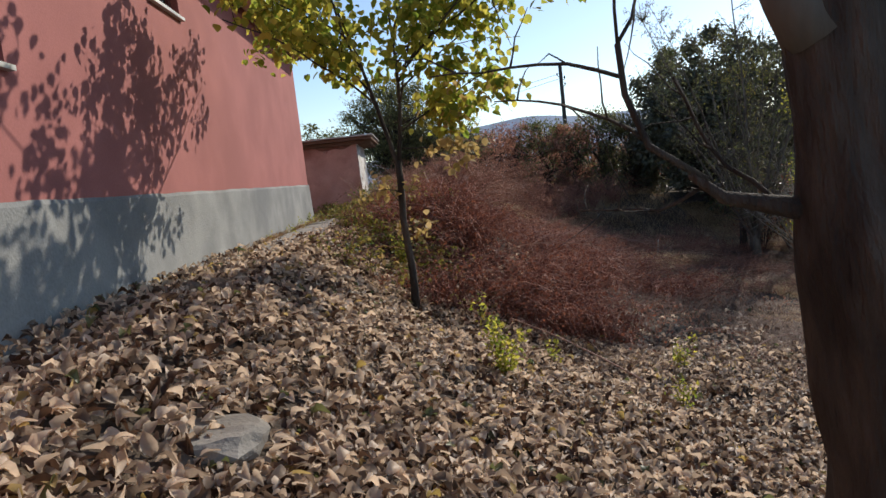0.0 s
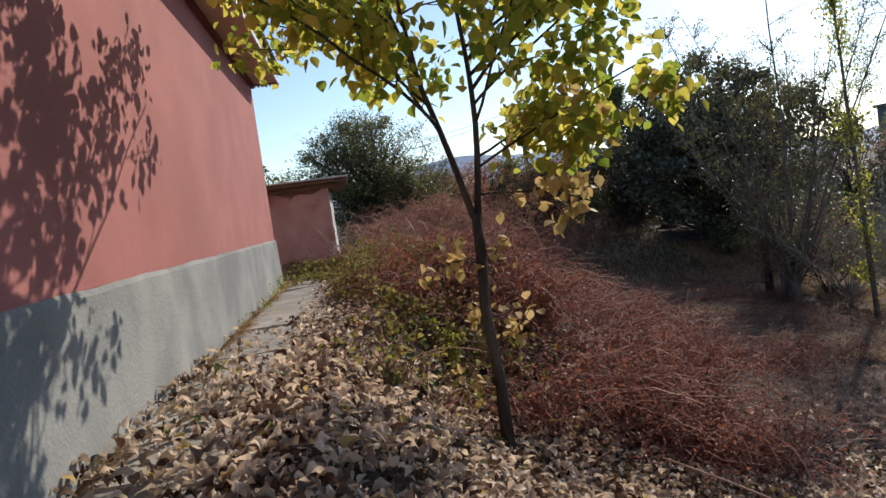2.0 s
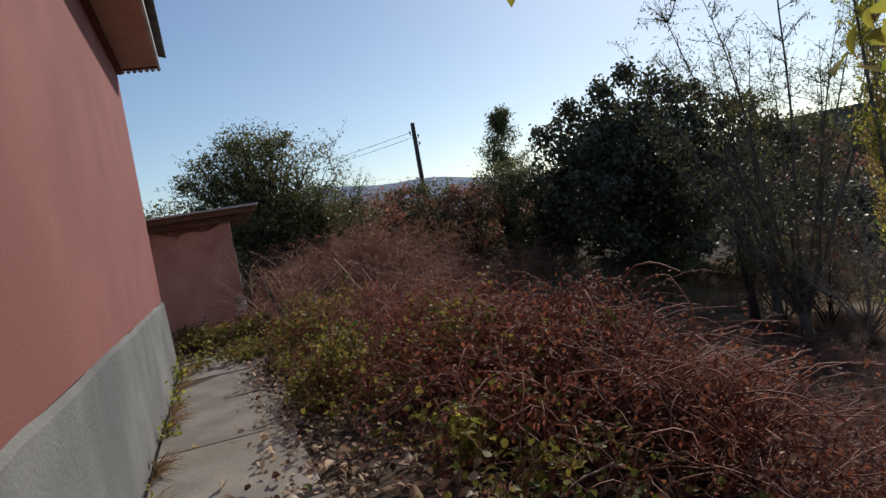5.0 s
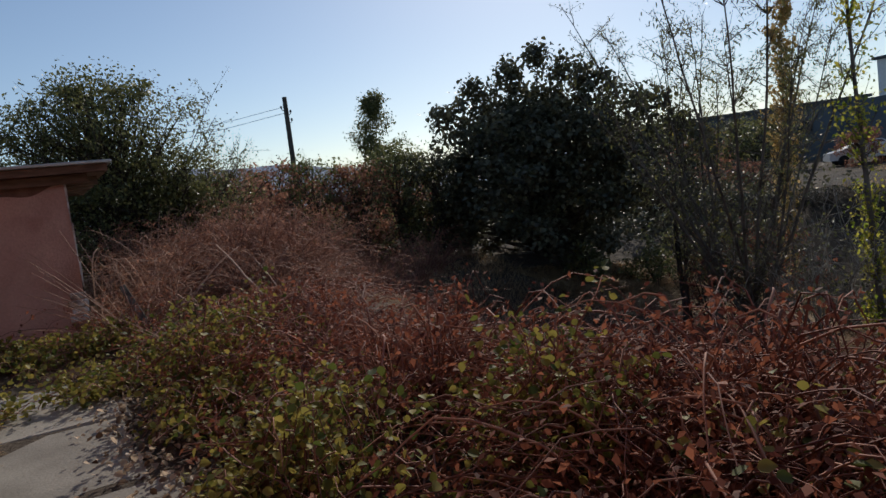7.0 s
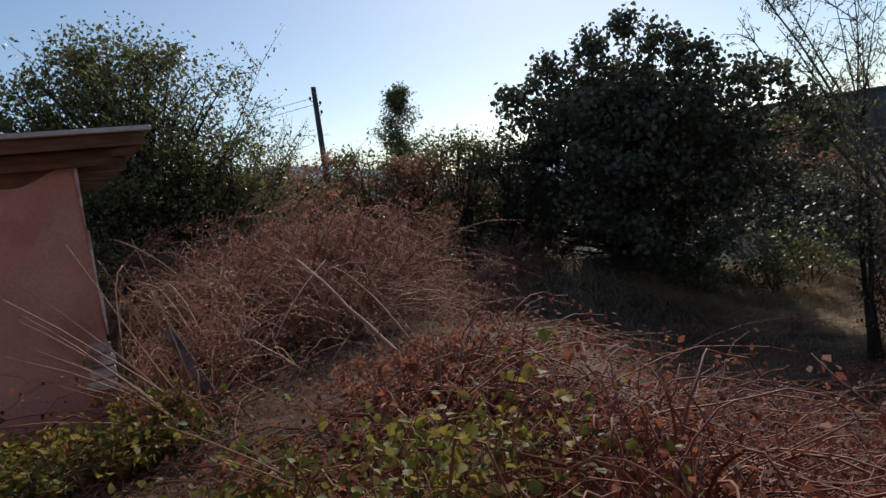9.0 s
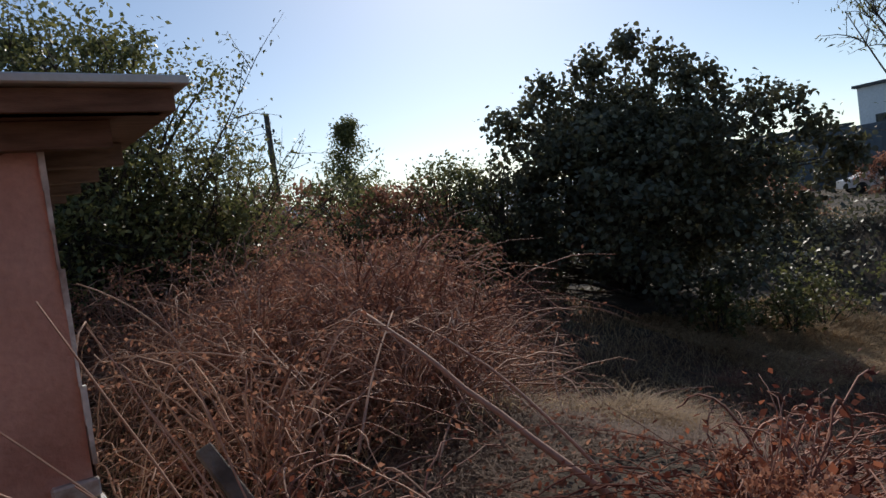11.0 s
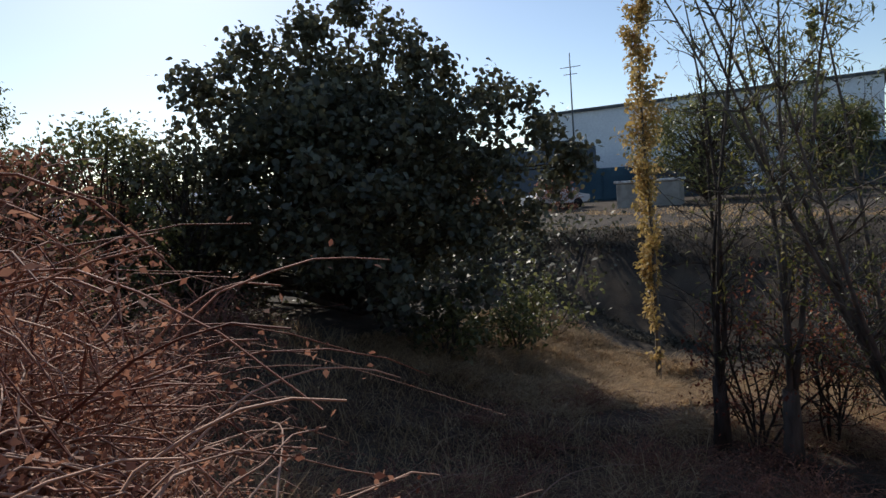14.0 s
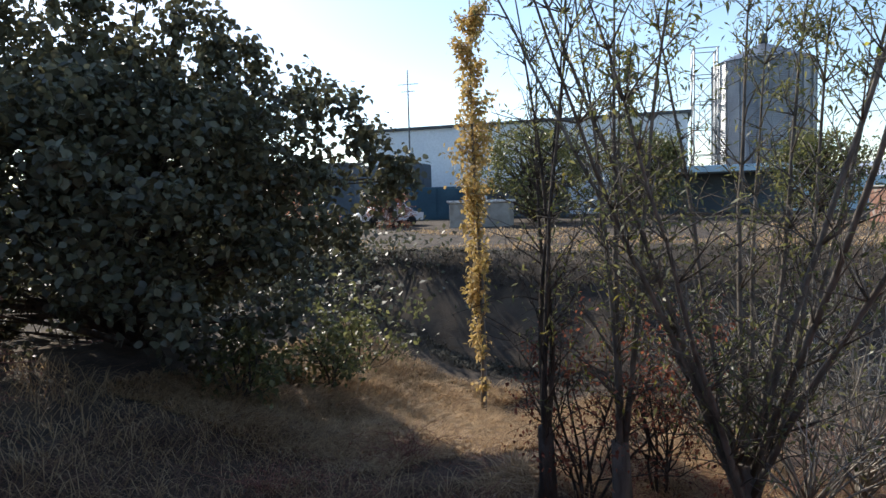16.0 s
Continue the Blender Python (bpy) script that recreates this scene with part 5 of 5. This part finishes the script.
def silo(x, y, r, h):
    t = thing("silo", (x, y, PLAT), "tall round galvanised grain silo with a conical roof", "silo")
    b = Build()
    k = 40
    a = np.arange(k) * 2 * np.pi / k
    zs = np.linspace(0, h, 25)
    v = [(r * (1 + 0.004 * (i % 2)) * math.cos(q), r * (1 + 0.004 * (i % 2)) * math.sin(q), z) for i, z in enumerate(zs) for q in a]
    i, j = np.meshgrid(np.arange(24), np.arange(k), indexing="ij")
    b.add(v, np.stack([i * k + j, i * k + (j + 1) % k, (i + 1) * k + (j + 1) % k, (i + 1) * k + j], -1).reshape(-1, 4))
    part("shell", b, M_GALV, t, smooth=False)
    b = Build()
    ring = [(r * 1.03 * math.cos(q), r * 1.03 * math.sin(q), h) for q in a] + [(0.4 * math.cos(q), 0.4 * math.sin(q), h + r * 0.42) for q in a] + [(0, 0, h + r * 0.46)]
    b.add(ring, [(j, (j + 1) % k, k + (j + 1) % k, k + j) for j in range(k)])
    b.f.setdefault(3, []).append(np.array([(k + j, k + (j + 1) % k, 2 * k) for j in range(k)]))
    part("roof", b, M_GALV, t, smooth=False)
    for q in a[::2]:
        b = Build()
        b.box((r + 0.02, -0.06, 0), (r + 0.14, 0.06, h), Matrix.Rotation(q, 4, "Z"))
        part("stiffener", b, M_GALV, t, smooth=False)
    b = Build()
    b.tube(np.array([(0, 0, h + r * 0.4), (0, 0, h + r * 0.4 + 0.8), (0, 0, h + r * 0.4 + 1.2)]), [0.5, 0.5, 0.3], 10)
    part("vent", b, M_STEEL, t)


silo(87.0, -13.6, 5.2, 15.6)


def lattice(name, x, y, w, h, label):
    t = thing(name, (x, y, PLAT), label, "tower")
    for sx in (-1, 1):
        for sy in (-1, 1):
            b = Build()
            b.tube(np.array([(sx * w, sy * w, 0), (sx * w * 0.9, sy * w * 0.9, h)]), 0.09, 5)
            part("leg", b, M_GALV, t)
    n = int(h / (2 * w))
    for k in range(n):
        z0, z1 = h * k / n, h * (k + 1) / n
        b = Build()
        for p, q in (((-1, -1), (1, -1)), ((1, -1), (1, 1)), ((1, 1), (-1, 1)), ((-1, 1), (-1, -1))):
            b.tube(np.array([(p[0] * w, p[1] * w, z0), (q[0] * w, q[1] * w, z1)]), 0.05, 4)
            b.tube(np.array([(p[0] * w, p[1] * w, z1), (q[0] * w, q[1] * w, z1)]), 0.05, 4)
        part("brace", b, M_GALV, t)


lattice("lattice_tower", 84.0, -7.2, 1.3, 17.0, "galvanised lattice elevator tower beside the silo")
lattice("lattice_mast", 78.0, -24.0, 0.6, 26.0, "slim steel lattice mast")


def canopy():
    t = thing("canopy", (56, -4.5, PLAT), "open shelter with a pale blue sheet roof", "shelter")
    part("roof", bevelled((0, -6.0, 3.0), (4, 6.0, 3.5), 0.05), M_PALEBLUE, t, smooth=False)
    for y in (-5.8, -2, 2, 5.8):
        part("post", bevelled((0.1, y - 0.08, 0), (0.26, y + 0.08, 3.0), 0.01), M_STEEL, t, smooth=False)
    part("back_wall", bevelled((3.6, -6, 0), (3.8, 6, 3.0), 0.02), M_FARGREY, t, smooth=False)


canopy()


def parked_car(x, y, ang):
    t = thing("parked_car", (x, y, PLAT), "white car parked on the plateau above the bank", "car")
    t.matrix_basis = Matrix.Translation((x, y, PLAT)) @ Matrix.Rotation(ang, 4, "Z")
    prof = [(-2.1, 0.35), (-2.15, 0.8), (-1.5, 0.92), (-0.9, 1.42), (0.5, 1.45), (1.25, 0.98), (2.05, 0.82), (2.1, 0.35)]
    b = Build()
    v = [(px, s * (0.85 if pz < 1.2 else 0.66), pz) for s in (-1, 1) for px, pz in prof]
    k = len(prof)
    b.add(v, [(i, i + 1, k + i + 1, k + i) for i in range(k - 1)] + [(k - 1, 0, k, 2 * k - 1)])
    b.f.setdefault(k, []).append(np.array([list(range(k))[::-1], [k + i for i in range(k)]]))
    part("body", b, M_CAR, t, smooth=False)
    for s in (-1, 1):
        b = Build()
        b.add([(-1.3, s * 0.80, 0.98), (1.05, s * 0.80, 1.0), (0.45, s * 0.70, 1.38), (-0.85, s * 0.70, 1.36)], [(0, 1, 2, 3)])
        part("side_window", b, M_GLASS_DK, t, smooth=False)
        for px in (-1.3, 1.3):
            b = Build()
            b.tube(np.array([(px, s * 0.86, 0.32), (px, s * 0.66, 0.32)]), 0.32, 16)
            part("wheel", b, M_RUBBER, t)


parked_car(45.3, 16.3, 2.3)


def hills():
    """A long low ridge on the horizon, with haze put into its colour."""
    b = Build()
    a = np.linspace(-1.6, 2.6, 180)
    h = 70 + 70 * np.exp(-((a - 0.2) / 0.25) ** 2) + 22 * np.sin(a * 7.7) + 9 * np.sin(a * 19) + 5 * np.sin(a * 43)
    base = np.stack([1900 * np.sin(a), 1900 * np.cos(a), np.full(180, -20.0)], -1)
    top = np.stack([2300 * np.sin(a), 2300 * np.cos(a), np.maximum(h, 25)], -1)
    mid = base * 0.5 + top * 0.5 + np.stack([0 * a, 0 * a, 8 * np.sin(a * 31)], -1)
    b.add(np.concatenate([base, mid, top]), [(r * 180 + i, r * 180 + i + 1, (r + 1) * 180 + i + 1, (r + 1) * 180 + i) for r in range(2) for i in range(179)])
    tagged(part("backdrop", b, M_HILL), "mountain ridge on the horizon, coloured pale blue for haze", "hills", kind="structure")


hills()


# ---- loose stems and stalks by the shed ----
def stem(name, label, p, q, r, sag, material, category="dead stem", group=""):
    """A leaning dry stem from p to q, bowed upward by sag."""
    p, q = np.array(p, float), np.array(q, float)
    t = np.linspace(0, 1, 9)[:, None]
    pts = (1 - t) * p + t * q + np.array([0, 0, 1.0]) * sag * 4 * t * (1 - t) + np.concatenate([np.zeros((1, 3)), np.cumsum(rng.normal(0, r * 0.35, (8, 3)), 0)])
    b = Build()
    b.tube(pts - p, np.linspace(r, r * 0.55, 9), 7)
    ob = part(name, b, material)
    ob.matrix_basis = Matrix.Translation(p)
    tagged(ob, label, category, group)
    return pts


def g(x, y, h=0.0):
    return (x, y, float(zg(x, y)) + h)


stem("dead_stem", "thick pale dead stem leaning out of the thicket", g(3.05, 1.75), g(2.75, 3.35, 0.85), 0.022, 0.03, M_STRAW, group="dead stems by the shed")
stem("dead_stem", "thin pale dead stem leaning out of the thicket", g(3.2, 1.9), g(3.15, 3.5, 0.75), 0.011, 0.12, M_STRAW, group="dead stems by the shed")
stem("dead_stem", "pale dead stem lying across the thicket", g(2.2, 2.6, 0.3), g(3.1, 3.6, 0.8), 0.009, 0.06, M_STRAW, group="dead stems by the shed")
stem("dead_stem", "pale arching dead stem over the slope", g(3.6, 3.6, 0.5), g(5.2, 3.2), 0.008, 0.22, M_STRAW, group="dead stems by the shed")
stem("dead_stem", "pale arching dead stem over the slope", g(3.4, 3.9, 0.55), g(5.0, 3.5), 0.007, 0.25, M_STRAW, group="dead stems by the shed")
stem("dead_stem", "long pale cane arching beside the shed", g(2.2, 4.6, 0.2), g(1.35, 4.4, 1.3), 0.008, 0.12, M_STRAW, group="dead stems by the shed")
stem("dead_stem", "long pale cane arching beside the shed", g(2.7, 3.4, 0.3), g(1.35, 3.5, 0.9), 0.008, 0.14, M_STRAW, group="dead stems by the shed")
stem("dead_stem", "long pale dead branch on the dark slope", g(6.4, 2.0), g(8.4, 1.6, 0.25), 0.012, 0.15, M_STRAW, group="dead stems by the shed")
stem("dead_stem", "short pale dead branch on the dark slope", g(6.6, 2.9), g(6.9, 3.4, 0.45), 0.011, 0.02, M_STRAW, group="dead stems by the shed")
stem("dead_stem", "pale broken branch on the leaf litter", g(4.6, -9.4, 0.08), g(3.4, -8.2, 0.3), 0.011, 0.05, M_STRAW, group="dead stems by the shed")
plank = part("plank", bevelled((-0.035, -0.02, 0), (0.035, 0.02, 1.0), 0.006), M_BARK_MID, smooth=False)
plank.matrix_basis = Matrix.Translation(g(1.62, 1.62, 0.02)) @ Euler((radians(-52), radians(-18), 0)).to_matrix().to_4x4()
tagged(plank, "grey weathered plank propped in the brambles", "plank")


def stalk_clump(x, y, n, lean, ln, label):
    t = thing("dry_stalks", g(x, y), label, "dry stalks", "stalk clumps")
    for k in range(n):
        w = np.array(lean) + rng.normal(0, 0.22, 3)
        p = curve((rng.normal(0, 0.05), rng.normal(0, 0.05), 0), w, ln * rng.uniform(0.7, 1.2), 8, 0.05, 0.03)
        b = Build()
        b.tube(p, np.linspace(0.007, 0.0025, 9), 4)
        part("stalk", b, M_STRAW, t)


stalk_clump(1.45, 1.62, 16, (-0.6, 0.12, 0.95), 1.35, "clump of long pale dry stalks leaning to the shed")
stalk_clump(1.75, -0.3, 7, (-0.5, 0.3, 0.8), 0.8, "clump of long pale dry stalks in the weeds")
stalk_clump(2.3, 5.6, 9, (0.3, -0.2, 1.0), 1.3, "clump of upright dry stalks in the thicket")


def seed_plant(x, y, n):
    """Dry stems with rounded brown seed heads."""
    t = thing("seed_head_plant", g(x, y), "dry plant with clustered brown seed heads", "plant")
    for k in range(n):
        p = curve((rng.normal(0, 0.05), rng.normal(0, 0.05), 0), (rng.normal(0, 0.5), rng.normal(0, 0.5), 1), rng.uniform(0.35, 0.6), 5, 0.03, 0.08)
        b = Build()
        b.tube(p, np.linspace(0.004, 0.002, 6), 4)
        st = part("stem", b, M_CANE, t)
        c = Build()
        c.leaves(p[-1] + rng.normal(0, 0.026, (130, 3)), 0.022, "kite", 1.5, 0)
        part("seed_head", c, M_TANLEAF, st, "rounded brown seed head")


seed_plant(2.35, 0.62, 14)
seed_plant(2.75, 0.85, 10)


def dry_shrub(x, y, top, n):
    """A tall dry weed: stems that fork at the top into flat tan seed clusters."""
    t = thing("dry_weed", g(x, y), "tall dry weed with flat tan seed clusters", "weed", "tall dry weeds")
    h = top - t.matrix_basis.translation.z
    b, c = Build(), Build()
    for k in range(n):
        p = curve((rng.normal(0, 0.08), rng.normal(0, 0.08), 0), (rng.normal(0, 0.28), rng.normal(0, 0.28), 1), h * rng.uniform(0.6, 1.0), 8, 0.01, 0.05)
        b.tube(p, np.linspace(0.008, 0.004, 9), 4)
        for i in range(3, 9):
            for _ in range(2):
                a = rng.uniform(0, 6.28)
                q = curve(p[i], (math.cos(a), math.sin(a), 0.55), rng.uniform(0.15, 0.38), 5, 0.10, 0.10)
                b.tube(q, np.linspace(0.004, 0.0015, 6), 3)
                c.leaves(q[-1] + rng.normal(0, 1, (16, 3)) * np.array([0.055, 0.055, 0.022]), 0.030, "kite", 1.0, 0.2)
                c.leaves(on_tips([q], 5, 0.02, 0.2), 0.035, "slim", 1.0, 0.5)
    part("stalk", b, M_STRAW, t)
    part("seed_crown", c, M_TANLEAF, t, "flat tan seed clusters")


for x, y, top, n in ((3.5, 4.9, 1.5, 9), (2.7, 5.3, 1.35, 8), (4.3, 5.6, 1.45, 9), (3.4, 6.4, 1.6, 8), (5.1, 6.6, 1.5, 9), (2.1, 6.3, 1.4, 7), (4.2, 7.4, 1.6, 8), (6.0, 7.9, 1.5, 8), (4.5, 4.4, 1.05, 7), (2.9, 4.1, 1.0, 6), (5.4, 8.9, 1.6, 8), (7.0, 9.4, 1.5, 8), (3.0, 8.0, 1.4, 7)):
    dry_shrub(x, y, top, n)


def green_weed(x, y, h, n):
    """An upright green weed in the leaf litter."""
    t = thing("green_weed", g(x, y), "upright leafy green weed in the leaf litter", "weed", "green weeds")
    b, tips = Build(), []
    for k in range(4):
        p = curve((0, 0, 0), (rng.normal(0, 0.2), rng.normal(0, 0.2), 1), h * rng.uniform(0.6, 1.1), 7, 0, 0.06)
        b.tube(p, np.linspace(0.006, 0.002, 8), 4)
        tips.append(p)
    part("stem", b, M_WEED, t)
    c = Build()
    c.leaves(on_tips(tips, n, 0.04, 0.1), 0.045, "kite", 1.0, 0.2)
    part("leaves", c, M_YG, t)


for x, y, h, n in ((3.05, -10.6, 0.75, 420), (4.6, -10.2, 0.4, 140), (4.35, -12.6, 0.35, 160), (5.2, -8.6, 0.5, 160), (3.6, -9.6, 0.3, 90), (2.2, -6.6, 0.5, 200), (1.75, -5.6, 0.35, 140), (0.12, -3.4, 0.14, 60), (0.14, -2.2, 0.18, 80), (0.1, -5.1, 0.1, 40), (0.12, -0.9, 0.2, 90)):
    green_weed(x, y, h, n)


# ---- trees and blocks on the plateau ----
for x, y, r, h, n in ((47.5, 7.2, 3.4, 5.4, 60), (50.5, 0.8, 3.0, 5.0, 50), (47.0, -9.0, 2.6, 4.2, 40), (40.0, 27.0, 3.0, 3.6, 40), (44.0, 23.0, 2.6, 3.2, 36)):
    dome("plateau_tree", (x, y), "dull green tree in front of the warehouse", M_BARK, M_OLIVE, 0.2, h, r, n * 2, 70, 0.22, "kite", "plateau trees", 0.14, 0.5, 2)
dome("rust_bush", (43.0, 15.2), "rust coloured bush on the edge of the bank", M_BARK, M_TANLEAF, -0.3, 1.5, 1.3, 36, 70, 0.14, "kite", "", 0.05, 0.22, 2, category="shrub")
dome("rust_bush", (29.5, 13.5), "rust coloured bush on the edge of the bank", M_BARK, M_TANLEAF, -0.5, 0.6, 0.9, 30, 70, 0.12, "kite", "", 0.05, 0.18, 2, category="shrub")
tank = thing("concrete_block", (42.3, 9.6, PLAT), "low pale concrete block on the plateau edge", "block")
part("block", bevelled((-0.9, -1.7, -0.1), (0.9, 1.7, 1.35), 0.06), M_SLAB, tank, smooth=False)
part("cap", bevelled((-1.0, -1.8, 1.352), (1.0, 1.8, 1.5), 0.03), M_WHITE, tank, "paler cap slab", smooth=False)


# ---- stone and stake ----
def stone(x, y, w, h):
    bm = bmesh.new()
    bmesh.ops.create_icosphere(bm, subdivisions=3, radius=1)
    for v in bm.verts:
        k = 1 + 0.22 * noise.noise(v.co * 1.7) + 0.08 * noise.noise(v.co * 5)
        v.co = Vector((v.co.x * w * k, v.co.y * w * 0.75 * k, max(-0.5, min(0.55, v.co.z)) * h * k))
    me = bpy.data.meshes.new("stone")
    bm.to_mesh(me)
    bm.free()
    ob = part("stone", me, M_SLAB, smooth=True)
    ob.matrix_basis = Matrix.Translation(g(x, y, 0.015))
    tagged(ob, "flat grey stone half buried in fallen leaves", "stone")


stone(1.55, -13.3, 0.28, 0.10)
stem("stake", "short pale broken stake in the dry grass", g(8.5, 1.25), g(8.52, 1.2, 0.42), 0.022, 0.0, M_BARK_PALE, "stake")
stem("dead_stem", "long pale cane bent over beside the stake", g(7.2, 2.0), g(8.5, 1.3, 0.40), 0.011, 0.10, M_STRAW, group="dead stems by the shed")


def boundary_fence():
    """Long pale blue-green sheet fence beyond the plateau."""
    t = thing("sheet_fence", (60, -14, PLAT), "long pale blue-green sheet-metal fence beyond the plateau", "fence")
    for k in range(16):
        part("fence_sheet", bevelled((0, 4 - k * 2.5 + 0.02, 0), (0.12, 6.5 - k * 2.5, 2.5), 0.02), M_PALEBLUE, t, smooth=False)
        part("post", bevelled((-0.06, 3.95 - k * 2.5, 0), (0.0, 4.05 - k * 2.5, 2.65), 0.01), M_STEEL, t, smooth=False)


boundary_fence()
t = thing("rusty_container", (40.0, -13.0, PLAT - 0.1), "rust-red corrugated steel store on the plateau edge", "container")
part("body", bevelled((0, -3, 0), (2.4, 3, 1.7), 0.04), M_BRICK, t, smooth=False)
for k in range(24):
    part("rib", bevelled((-0.05, -2.9 + k * 0.25, 0.08), (-0.002, -2.8 + k * 0.25, 1.6), 0.01), M_BRICK, t, smooth=False)
part("roof", bevelled((-0.15, -3.15, 1.702), (2.5, 3.15, 1.78), 0.02), M_TIN, t, "pale sheet roof", smooth=False)
